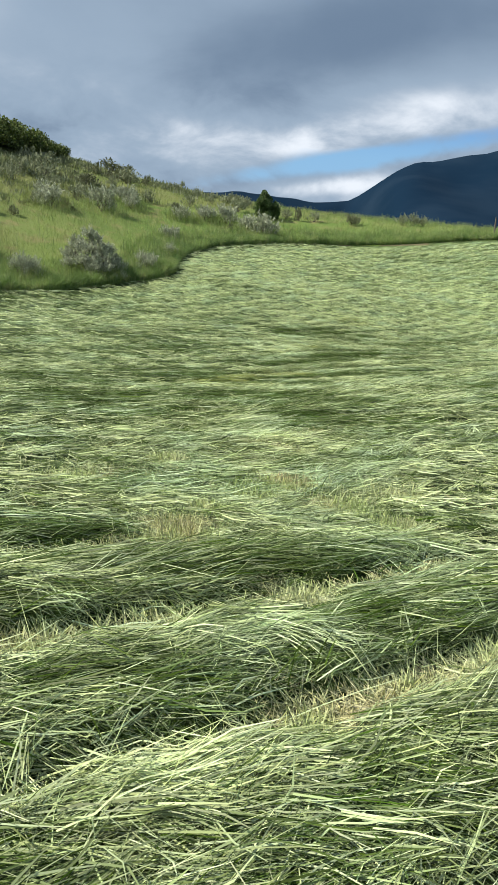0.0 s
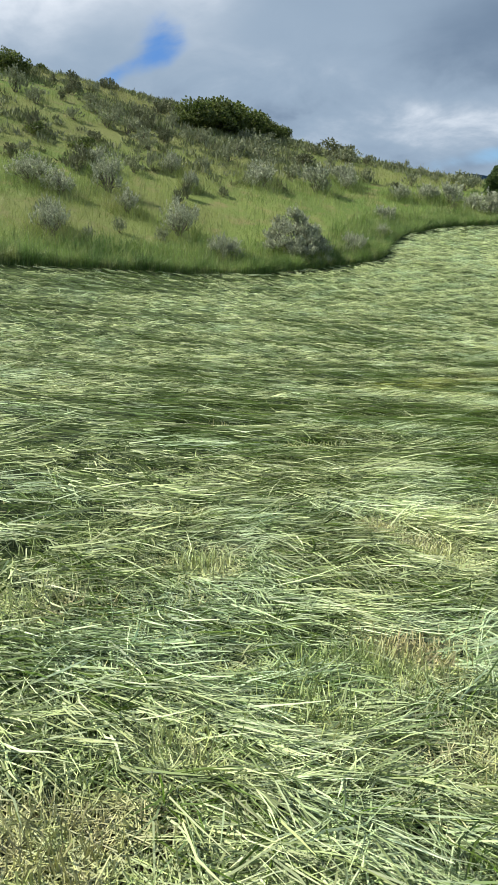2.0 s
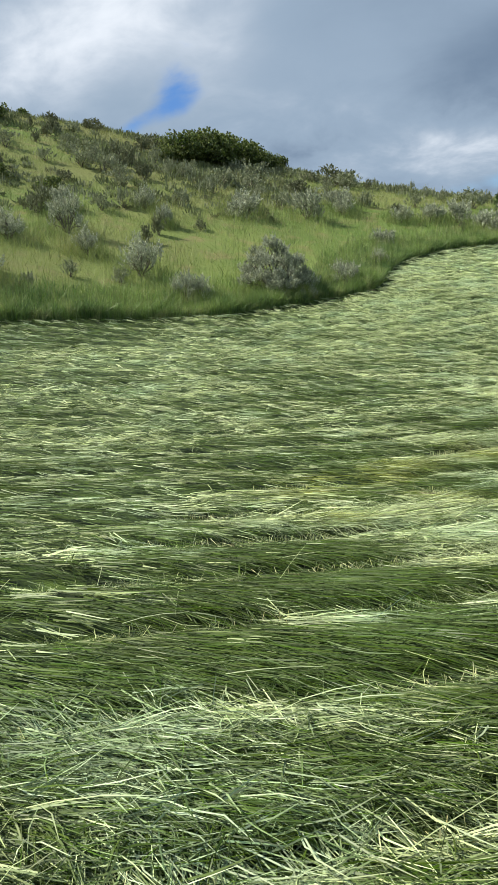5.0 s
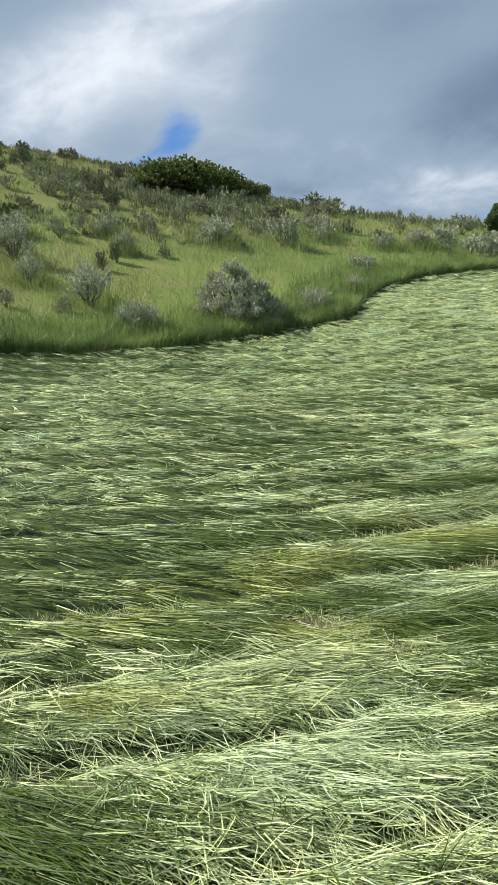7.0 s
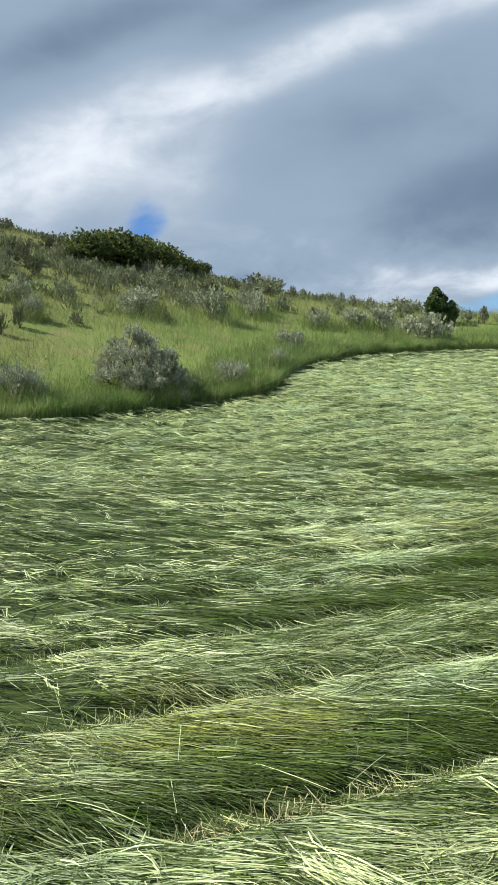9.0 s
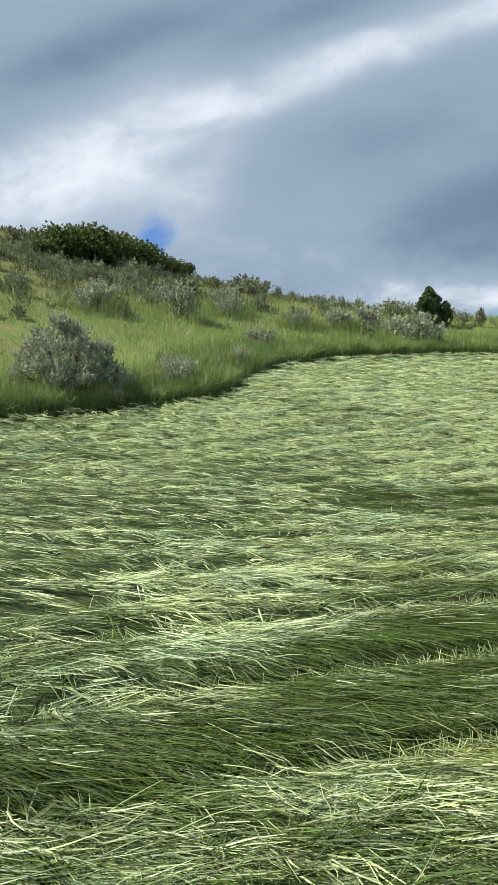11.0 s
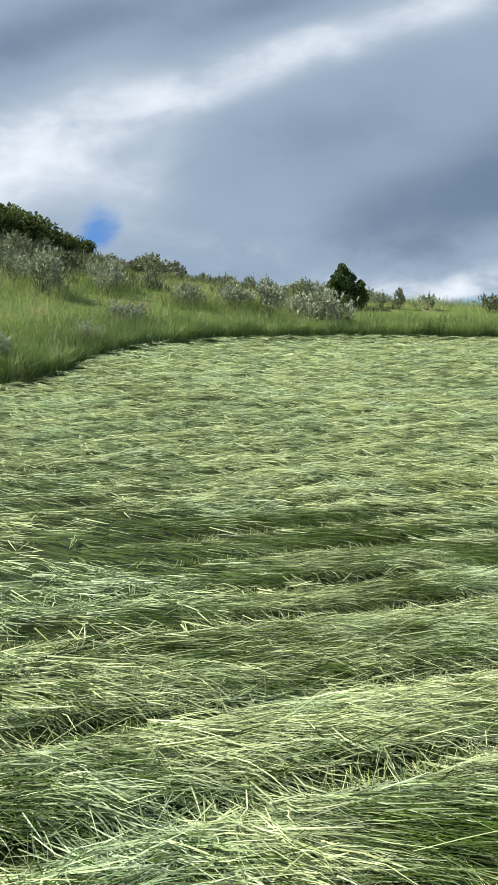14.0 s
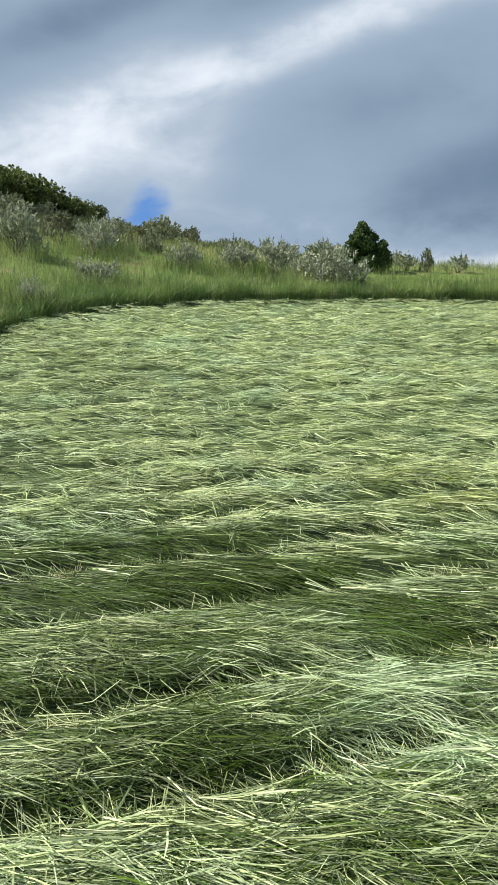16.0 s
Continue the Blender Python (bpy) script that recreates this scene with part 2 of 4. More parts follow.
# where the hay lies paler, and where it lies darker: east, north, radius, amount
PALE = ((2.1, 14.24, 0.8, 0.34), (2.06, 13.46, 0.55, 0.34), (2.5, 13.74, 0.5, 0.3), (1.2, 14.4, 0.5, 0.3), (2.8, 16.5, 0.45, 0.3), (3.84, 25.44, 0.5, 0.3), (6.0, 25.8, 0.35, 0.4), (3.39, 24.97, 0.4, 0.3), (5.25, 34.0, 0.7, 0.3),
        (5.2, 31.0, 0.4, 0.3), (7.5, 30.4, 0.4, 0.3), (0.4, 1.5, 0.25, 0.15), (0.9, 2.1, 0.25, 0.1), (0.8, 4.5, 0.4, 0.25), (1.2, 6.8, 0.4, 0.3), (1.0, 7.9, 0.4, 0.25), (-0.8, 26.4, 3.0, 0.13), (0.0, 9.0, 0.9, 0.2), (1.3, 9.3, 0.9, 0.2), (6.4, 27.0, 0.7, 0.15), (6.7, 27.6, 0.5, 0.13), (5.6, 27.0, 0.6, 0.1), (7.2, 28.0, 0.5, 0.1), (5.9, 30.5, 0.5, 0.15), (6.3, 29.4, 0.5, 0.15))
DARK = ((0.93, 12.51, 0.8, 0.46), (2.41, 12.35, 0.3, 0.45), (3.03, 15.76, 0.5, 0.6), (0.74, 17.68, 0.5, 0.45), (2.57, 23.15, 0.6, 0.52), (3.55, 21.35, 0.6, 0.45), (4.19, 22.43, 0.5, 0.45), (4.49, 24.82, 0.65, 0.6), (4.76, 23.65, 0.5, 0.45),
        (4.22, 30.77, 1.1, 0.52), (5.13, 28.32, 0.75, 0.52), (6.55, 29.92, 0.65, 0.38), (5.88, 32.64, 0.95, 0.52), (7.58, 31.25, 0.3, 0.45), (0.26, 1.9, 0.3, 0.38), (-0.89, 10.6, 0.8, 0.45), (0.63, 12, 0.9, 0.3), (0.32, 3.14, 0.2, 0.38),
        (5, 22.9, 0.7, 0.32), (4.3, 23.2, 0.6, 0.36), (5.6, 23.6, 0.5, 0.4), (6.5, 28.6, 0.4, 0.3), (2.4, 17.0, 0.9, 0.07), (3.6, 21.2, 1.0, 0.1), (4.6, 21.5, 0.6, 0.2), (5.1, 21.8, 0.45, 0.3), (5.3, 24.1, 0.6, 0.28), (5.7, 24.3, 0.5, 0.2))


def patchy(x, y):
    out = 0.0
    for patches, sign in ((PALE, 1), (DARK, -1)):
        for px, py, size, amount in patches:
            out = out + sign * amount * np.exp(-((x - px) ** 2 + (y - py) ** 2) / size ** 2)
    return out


def ruffle(x, y):
    """Fine streaks of paler and darker hay, -1 to 1."""
    far = ease(y, 10, 14)
    return (1 - far) * wander(x * 2.0, y * 7.0, 0.5, 15) + far * wander(along(x, y) * 0.55, across(x, y) * 5.0, 0.5, 15)


def rounds(x, y):
    """Paler and darker bands where the mower went round along the field's edge."""
    d = -beyond(x, y).reshape(np.shape(x))
    return 0.15 * np.sin((d + 0.12 * wander(x, y, 2.0, 26)) * 2 * math.pi / 1.5) * ease(d, 0.0, 0.6) * (1 - ease(d, 5.5, 8.5)) * ease(y, 27, 33)


# pale wheel tracks that curve over the far field: from east, north, to east, north
TRACKS = ((13.0, 39.7, 14.2, 41.0), (14.2, 41.0, 15.1, 42.5), (13.1, 36.1, 15.2, 39.2), (15.2, 39.2, 16.5, 42.0))


def tracks(x, y):
    out = 0.0
    for ax, ay, bx, by in TRACKS:
        k = np.clip(((x - ax) * (bx - ax) + (y - ay) * (by - ay)) / ((bx - ax) ** 2 + (by - ay) ** 2), 0, 1)
        away = np.hypot(x - ax - k * (bx - ax), y - ay - k * (by - ay))
        out = np.maximum(out, 0.45 * np.exp(-(away / 0.22) ** 2) - 0.25 * np.exp(-((away - 0.5) / 0.2) ** 2))
    return out


def sheen_at(x, y):
    """How pale the stalks are coloured, painting in the sheen of their lay: ragged edges, broad bands, patches, and the
    low-angle brightness of the far side.
    """
    _, f, d = strip(x, y)
    # f terms: shade painted on each pass's near side, paleness towards its far side
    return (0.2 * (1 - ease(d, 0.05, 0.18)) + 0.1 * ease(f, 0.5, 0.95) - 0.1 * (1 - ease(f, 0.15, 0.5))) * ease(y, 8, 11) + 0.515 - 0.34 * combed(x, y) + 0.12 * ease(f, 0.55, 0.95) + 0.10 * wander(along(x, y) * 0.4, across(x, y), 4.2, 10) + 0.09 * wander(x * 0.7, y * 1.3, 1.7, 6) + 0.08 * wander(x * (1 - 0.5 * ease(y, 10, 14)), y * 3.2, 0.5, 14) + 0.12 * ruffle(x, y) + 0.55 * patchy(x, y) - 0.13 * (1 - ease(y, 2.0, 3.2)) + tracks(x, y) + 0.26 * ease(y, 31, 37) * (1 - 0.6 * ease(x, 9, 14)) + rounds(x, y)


# where the hay has yellowed: east, north, radius
YELLOW = ((0.54, 15.4, 0.5), (0.71, 16.06, 0.4), (1.46, 17.12, 0.5), (2.47, 18.39, 0.5), (0.95, 16.24, 0.4), (2.38, 18.12, 0.4), (2.95, 18.48, 0.4), (1.27, 16.54, 0.4), (7.78, 35.2, 0.8), (1.1, 14.14, 0.35), (4.4, 25.7, 0.35), (2.0, 15.5, 0.4), (5.05, 21.8, 0.35))


def yellowed(x, y):
    out = 0.0
    for px, py, size in YELLOW:
        out = np.maximum(out, np.exp(-((x - px) ** 2 + (y - py) ** 2) / size ** 2))
    return out


# ---------------------------------------------------------------- materials
def surface(name, colors, rough=0.8, spec=0.3, scale=3.0, bump=0.0, bump_scale=30.0, island=0.0, translucent=0.0, coord="Object", stretch=None, fine=None, pale=None, yellow=None):
    """A matte natural surface: colours mixed by broad noise, grained by fine noise, and varied piece by piece."""
    m = bpy.data.materials.new(name)
    m.use_nodes = True
    t = m.node_tree
    b = t.nodes["Principled BSDF"]
    pos = nd(t, "ShaderNodeTexCoord").outputs[coord]
    if stretch:
        mp = nd(t, "ShaderNodeMapping")
        mp.inputs["Rotation"].default_value, mp.inputs["Scale"].default_value = stretch
        t.links.new(pos, mp.inputs[0])
        pos = mp.outputs[0]
    broad = noise_node(t, pos, scale, 3)
    col = mix_color(t, span(t, broad, 0.35, 0.65), colors[0], colors[1])
    if len(colors) > 2:
        col = mix_color(t, span(t, noise_node(t, pos, fine or scale * 7, 4, 0.65), 0.48, 0.68), col, colors[2])
    if pale:
        pale_share = nd(t, "ShaderNodeAttribute", attribute_name="sheen").outputs["Fac"]
        col = mix_color(t, pale_share, col, mix_color(t, span(t, noise_node(t, pos, 0.9, 2), 0.45, 0.68), pale[0], pale[1]))
    if yellow:
        old = nd(t, "ShaderNodeAttribute", attribute_name="yellow").outputs["Fac"]
        col = mix_color(t, old, col, yellow)
    if island:
        rnd = nd(t, "ShaderNodeNewGeometry").outputs["Random Per Island"]
        hsv = nd(t, "ShaderNodeHueSaturation")
        t.links.new(col, hsv.inputs["Color"])
        t.links.new(span(t, rnd, 0, 1, 1 - island, 1 + island), hsv.inputs["Value"])
        rnd2 = math_node(t, "FRACT", math_node(t, "MULTIPLY", rnd, 7.31))
        t.links.new(span(t, rnd2, 0, 1, 0.5 - 0.03 * island, 0.5 + 0.03 * island), hsv.inputs["Hue"])
        t.links.new(span(t, math_node(t, "FRACT", math_node(t, "MULTIPLY", rnd, 13.7)), 0, 1, 1 - 0.5 * island, 1 + 0.2 * island), hsv.inputs["Saturation"])
        col = hsv.outputs[0]
    t.links.new(col, b.inputs["Base Color"])
    b.inputs["Roughness"].default_value = rough
    b.inputs["Specular IOR Level"].default_value = spec
    if bump:
        bp = nd(t, "ShaderNodeBump")
        bp.inputs["Strength"].default_value, bp.inputs["Distance"].default_value = 0.8, bump
        t.links.new(noise_node(t, pos, bump_scale, 5, 0.65), bp.inputs["Height"])
        t.links.new(bp.outputs[0], b.inputs["Normal"])
    if translucent:
        tr, mx = nd(t, "ShaderNodeBsdfTranslucent"), nd(t, "ShaderNodeMixShader")
        t.links.new(col, tr.inputs[0])
        mx.inputs[0].default_value = translucent
        out = t.nodes["Material Output"]
        t.links.new(b.outputs[0], mx.inputs[1]), t.links.new(tr.outputs[0], mx.inputs[2])
        t.links.new(mx.outputs[0], out.inputs[0])
    return m


M_HAY = surface("cut_hay", [(0.048, 0.082, 0.008), (0.069, 0.117, 0.017)], 0.55, 0.16, 0.9, island=0.4, translucent=0.14, pale=((0.58, 0.655, 0.325), (0.50, 0.62, 0.35)), yellow=(0.30, 0.33, 0.065))
def hay_mat_material():
    """Matted stalks: long streaks, pale over gaps painted dark for shade, bending with the lay of the hay."""
    m = surface("hay_mat", [(0.05, 0.08, 0.013), (0.085, 0.12, 0.025)], 0.7, 0.2, 1.6)
    t = m.node_tree
    b = t.nodes["Principled BSDF"]
    pos = nd(t, "ShaderNodeTexCoord").outputs["Object"]
    sep, comb = nd(t, "ShaderNodeSeparateXYZ"), nd(t, "ShaderNodeCombineXYZ")
    t.links.new(pos, sep.inputs[0])
    bend = math_node(t, "MULTIPLY", math_node(t, "SUBTRACT", noise_node(t, pos, 0.9, 2), 0.5), 1.5)
    t.links.new(sep.outputs[0], comb.inputs[0])
    t.links.new(math_node(t, "ADD", math_node(t, "ADD", sep.outputs[1], math_node(t, "MULTIPLY", sep.outputs[0], 0.1)), bend), comb.inputs[1])

    def streak(along, over, detail):
        mp = nd(t, "ShaderNodeMapping")
        mp.inputs["Scale"].default_value = (along, over, 1.0)
        t.links.new(comb.outputs[0], mp.inputs[0])
        return noise_node(t, mp.outputs[0], 1.0, detail, 0.6, 0.3)

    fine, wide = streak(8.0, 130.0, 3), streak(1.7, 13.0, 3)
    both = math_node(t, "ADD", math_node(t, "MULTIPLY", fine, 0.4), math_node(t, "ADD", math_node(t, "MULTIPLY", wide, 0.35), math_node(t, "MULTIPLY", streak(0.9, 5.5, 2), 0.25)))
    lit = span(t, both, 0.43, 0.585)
    pale_share = nd(t, "ShaderNodeAttribute", attribute_name="sheen").outputs["Fac"]
    # shade deep between the stalks, painted as a near-black green
    dark = mix_color(t, pale_share, (0.010, 0.02, 0.003), (0.05, 0.075, 0.018))
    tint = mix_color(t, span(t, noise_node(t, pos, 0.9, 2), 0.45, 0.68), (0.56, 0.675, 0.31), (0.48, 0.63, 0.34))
    light = mix_color(t, pale_share, (0.07, 0.11, 0.018), tint)
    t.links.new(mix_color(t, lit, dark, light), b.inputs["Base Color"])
    bp = nd(t, "ShaderNodeBump")
    bp.inputs["Strength"].default_value, bp.inputs["Distance"].default_value = 0.9, 0.03
    t.links.new(both, bp.inputs["Height"])
    t.links.new(bp.outputs[0], b.inputs["Normal"])
    return m


M_MAT = hay_mat_material()
M_STUBBLE = surface("stubble", [(0.36, 0.44, 0.17), (0.50, 0.52, 0.26), (0.45, 0.41, 0.20)], 0.6, 0.3, 2.0, fine=1.3, island=0.35)
M_GRASS = surface("standing_grass", [(0.15, 0.232, 0.052), (0.28, 0.35, 0.10), (0.36, 0.375, 0.145)], 0.5, 0.35, 0.45, fine=1.1, island=0.35, translucent=0.26, pale=((0.28, 0.285, 0.085), (0.22, 0.25, 0.075)))
M_LUSH = surface("lush_grass", [(0.11, 0.19, 0.046), (0.235, 0.33, 0.088), (0.34, 0.38, 0.14)], 0.5, 0.3, 0.6, fine=1.5, island=0.35, translucent=0.22)
M_SOIL = surface("field_soil", [(0.095, 0.09, 0.045), (0.16, 0.14, 0.075), (0.24, 0.195, 0.11)], 0.9, 0.2, 1.5, bump=0.05, bump_scale=30, fine=14)
M_HILL = surface("hill_turf", [(0.11, 0.175, 0.035), (0.17, 0.22, 0.055), (0.22, 0.20, 0.08)], 0.9, 0.2, 0.16, bump=0.12, bump_scale=4, fine=0.9, pale=((0.19, 0.19, 0.068), (0.155, 0.165, 0.058)))
M_SAGE = surface("sage_leaf", [(0.29, 0.315, 0.215), (0.47, 0.49, 0.36)], 1.0, 0.02, 4.0, island=0.38, translucent=0.14)
M_GREY = surface("grey_sage_leaf", [(0.235, 0.26, 0.155), (0.365, 0.385, 0.255)], 1.0, 0.02, 2.0, island=0.18, translucent=0.12)
M_BRUSH = surface("brush_leaf", [(0.16, 0.175, 0.092), (0.245, 0.255, 0.15)], 0.8, 0.2, 2.0, island=0.25, translucent=0.12)
M_DRY = surface("dry_twigs", [(0.125, 0.155, 0.06), (0.18, 0.205, 0.085)], 0.9, 0.2, 2.0, island=0.25, translucent=0.1, pale=((0.24, 0.265, 0.16), (0.2, 0.2, 0.1)))
M_SAGE_WOOD = surface("sage_wood", [(0.10, 0.085, 0.07), (0.17, 0.15, 0.125)], 0.9, 0.2, 14, bump=0.01)
M_OAK = surface("oak_leaf", [(0.09, 0.135, 0.026), (0.19, 0.23, 0.06)], 0.5, 0.4, 1.0, island=0.45, translucent=0.3)
M_JUNIPER = surface("juniper_leaf", [(0.066, 0.118, 0.032), (0.12, 0.175, 0.054)], 0.7, 0.3, 3, island=0.4, translucent=0.15)
M_BARK = surface("bark", [(0.09, 0.075, 0.06), (0.15, 0.13, 0.11)], 0.9, 0.2, 9, bump=0.02)
# dark conifers, with the cloud shadow over them painted into the base colour
M_ROCK = surface("cloud_shaded_forest", [(0.007, 0.019, 0.038), (0.013, 0.027, 0.048)], 1.0, 0.0, 0.004)


# ---------------------------------------------------------------- mesh helpers
def mesh_of(name, verts, faces, material, smooth=False):
    """verts: (n, 3) array; faces: (m, 4) or (m, 3) array."""
    me = bpy.data.meshes.new(name)
    verts, faces = np.asarray(verts, np.float32), np.asarray(faces, np.int32)
    k = faces.shape[1]
    me.vertices.add(len(verts))
    me.vertices.foreach_set("co", verts.ravel())
    me.loops.add(faces.size)
    me.loops.foreach_set("vertex_index", faces.ravel())
    me.polygons.add(len(faces))
    me.polygons.foreach_set("loop_start", np.arange(0, faces.size, k, dtype=np.int32))
    me.polygons.foreach_set("loop_total", np.full(len(faces), k, np.int32))
    me.update(calc_edges=True)
    if smooth:
        me.polygons.foreach_set("use_smooth", np.ones(len(faces), bool))
    me.materials.append(material)
    return me


def ribbons(points, width, normal):
    """Strips along points (n, k, 3) with half-width (n, k), facing normal (n, 3). Gives verts, quads."""
    n, k, _ = points.shape
    run = np.gradient(points, axis=1)
    side = np.cross(run, normal[:, None, :])
    side /= np.linalg.norm(side, axis=2, keepdims=True) + 1e-9
    v = np.stack([points - side * width[..., None], points + side * width[..., None]], 2).reshape(-1, 3)
    a = (np.arange(n)[:, None] * 2 * k + np.arange(k - 1)[None] * 2).reshape(-1)
    return v, np.stack([a, a + 1, a + 3, a + 2], 1)


def grid(xs, ys):
    x, y = np.meshgrid(xs, ys)
    nx, ny = len(xs), len(ys)
    a = (np.arange(ny - 1)[:, None] * nx + np.arange(nx - 1)[None]).ravel()
    return x.ravel(), y.ravel(), np.stack([a, a + 1, a + nx + 1, a + nx], 1)


def part(name, me, parent, label=""):
    ob = new(name, me)
    ob.parent = parent
    return tagged(ob, label) if label else ob


# where the hillside's grass has turned yellow-olive: east, north, radius
RIPE = ((-24.4, 51.3, 3.0), (-13.9, 56.4, 2.8), (-12.9, 33.6, 3.4), (-12.9, 40.0, 2.5), (-21.1, 45.9, 2.7), (-17.2, 56.9, 2.4), (-20.8, 51.6, 2.5), (-7.9, 71.5, 3.8), (-8.7, 56.5, 2.0), (-12.4, 47.9, 3.2), (-11.2, 65.1, 3.1), (-10.0, 41.0, 1.7), (-2.1, 62.7, 1.6))


def dry_at(x, y):
    """How dry and brown the hillside's turf is: in patches, more towards the crest."""
    pale_share = 0.0
    for px, py, size in RIPE:
        pale_share = np.maximum(pale_share, np.exp(-((x - px) ** 2 + ((y - py) / 1.6) ** 2) / size ** 2))
    return (1 - 0.6 * ease(x, 2, 8)) * (0.55 * pale_share * ease(beyond(x, y), 1.5, 4.0) + (1 - 0.75 * pale_share) * ease(beyond(x, y), 3.0, 9.0) * np.clip(0.03 + 0.34 * ease(land(x, y), 2.5, 6.5) + 0.5 * wander(x, y, 6.0, 5) + 0.4 * wander(x, y, 2.2, 9), 0, 1) * ease(land(x, y), 1.2, 3.0))


# ---------------------------------------------------------------- ground
def axis_steps(lo, hi, step, far):
    """Even steps from lo to hi, then ever wider ones out to far on both sides."""
    core = np.arange(lo, hi + step / 2, step)
    out, d = [], step
    while sum(out) < far:
        d *= 1.35
        out.append(d)
    tail = np.cumsum(out)
    return np.concatenate([(lo - tail)[::-1], core, hi + tail])


def build_ground():
    x, y, f = grid(axis_steps(-60, 50, 0.7, 3500), axis_steps(-12, 100, 0.7, 3500))
    z = land(x, y)
    far = np.maximum(0, np.hypot(x, y - 40) - 130)
    z = z - 0.02 * far
    me = mesh_of("ground", np.stack([x, y, z], 1), f, M_SOIL, True)
    me.materials.append(M_HILL)
    c = np.stack([x, y], 1)[f].mean(1)
    out = beyond(c[:, 0], c[:, 1]) > 0
    me.polygons.foreach_set("material_index", out.astype(np.int32))
    me.attributes.new("sheen", "FLOAT", "POINT").data.foreach_set("value", dry_at(x, y).astype(np.float32))
    me.update()
    tagged(new("ground", me), "rolling ground of mown hay field and grassy hillside", "ground", kind="structure")


build_ground()


# ---------------------------------------------------------------- cut hay
def scatter(n, x0, x1, y0, y1):
    return rng.uniform(x0, x1, n), rng.uniform(y0, y1, n)


def hay(name, x, y, stalks, size, half, joints, label, lay=None, bright=0.0, tuft=0.16, blade=0.24, stray=0.12, up=0.05, wide=0.05, lift=0.0, loft=0.0, tilt=0.75, curl=0.22):
    """Tufts of stalks combed over together. tuft, blade: how far tufts, and the blades of one tuft, differ in paleness; stray: how far blades leave the lay; up: their rise; wide: a tuft's half-width against its length; loft: how far whole tufts lie above the rest."""
    keep = (beyond(x, y) < -0.25) & (rng.random(len(x)) > 1.1 * worn(x, y))
    tx, ty = x[keep], y[keep]
    k = len(tx)
    n = k * stalks
    flat, mess = combed(tx, ty), turned(ty)
    if lay is None:
        heading = radians(-4) + radians(20) * (1 - ease(ty, 3, 5)) - radians(6) * ease(ty, 18, 24) + 0.22 * wander(tx, ty, 2.6, 4) + 0.55 * mess * wander(tx, ty, 0.6, 31) + rng.normal(0, 1, k) * (0.42 - 0.28 * flat + 0.12 * mess)
        loose = rng.random(k) < 0.42 - 0.34 * flat + 0.2 * mess
        heading = np.where(loose, heading - radians(24) + rng.normal(0, 0.55, k), heading)
    else:
        heading = lay[keep] + rng.normal(0, 0.16, k)
    pale = np.clip(0.5 + 1.7 * (sheen_at(tx, ty) - 0.5) + bright + rng.normal(0, tuft, k), -0.3, 1.3)
    over_rest = np.abs(rng.normal(0, loft, k)) * (1 - 0.7 * flat)
    heading, pale, flat, mess, over_rest, cx, cy = (np.repeat(v, stalks) for v in (heading, pale, flat, mess, over_rest, tx, ty))
    run, over = rng.normal(0, 0.25 * size, n), rng.normal(0, wide * size, n)
    x = cx + np.cos(heading) * run - np.sin(heading) * over
    y = cy + np.sin(heading) * run + np.cos(heading) * over
    a = heading + rng.normal(0, 1, n) * stray * (1 - 0.4 * flat) + 0.8 * over / size
    length = size * rng.uniform(0.35, 1.25, n) * (1 - 0.25 * mess)
    s = np.linspace(-0.5, 0.5, joints)[None]
    bend = (np.repeat(rng.normal(0, curl, k), stalks) + rng.normal(0, 0.16, n))[:, None] * (s * s - 0.08)
    px = x[:, None] + np.cos(a)[:, None] * s * length[:, None] - np.sin(a)[:, None] * bend * length[:, None]
    py = y[:, None] + np.sin(a)[:, None] * s * length[:, None] + np.cos(a)[:, None] * bend * length[:, None]
    clear = (strip(px, py)[2] - bare(px, py)).min(1) > 0
    stays = (clear | (rng.random(n) < 0.07)) & (rng.random(n) > 1.1 * worn(x, y))
    px, py, x, y, length, flat, pale, over_rest = (v[stays] for v in (px, py, x, y, length, flat, pale, over_rest))
    n = len(x)
    deep = swath(px, py)
    rise = np.abs(rng.normal(0, up, n)) * (1 - 0.6 * flat)
    pz = land(px, py) + deep * rng.uniform(0.45, 1.0, n)[:, None] + 0.006 + lift + over_rest[:, None] + rise[:, None] * (s + 0.5) * length[:, None]
    taper = np.interp(np.linspace(0, 1, joints), (0, 0.4, 1), (0.8, 1.0, 0.3))[None]
    w = half * rng.uniform(0.5, 1.5, n)[:, None] * taper
    nrm = np.stack([rng.normal(0, tilt, n), rng.normal(0, tilt, n), np.ones(n)], 1)
    v, f = ribbons(np.stack([px, py, pz], 2), w, nrm)
    me = mesh_of(name, v, f, M_HAY)
    me.attributes.new("sheen", "FLOAT", "POINT").data.foreach_set("value", np.repeat(np.clip(pale + rng.normal(0, blade, n), 0, 1), 2 * joints).astype(np.float32))
    me.attributes.new("yellow", "FLOAT", "POINT").data.foreach_set("value", np.repeat(np.clip(yellowed(x, y) * rng.uniform(0.2, 1.1, n) - 0.1, 0, 1), 2 * joints).astype(np.float32))
    tagged(new(name, me), label, "hay", kind="stuff")


def mat_steps(lo, hi, start, end):
    """Fine steps over the near field, coarse ones out to its far sides."""
    return np.concatenate([np.arange(start, lo - 0.4, 0.8), np.arange(lo, hi, 0.18), np.arange(hi + 0.4, end, 0.8)])


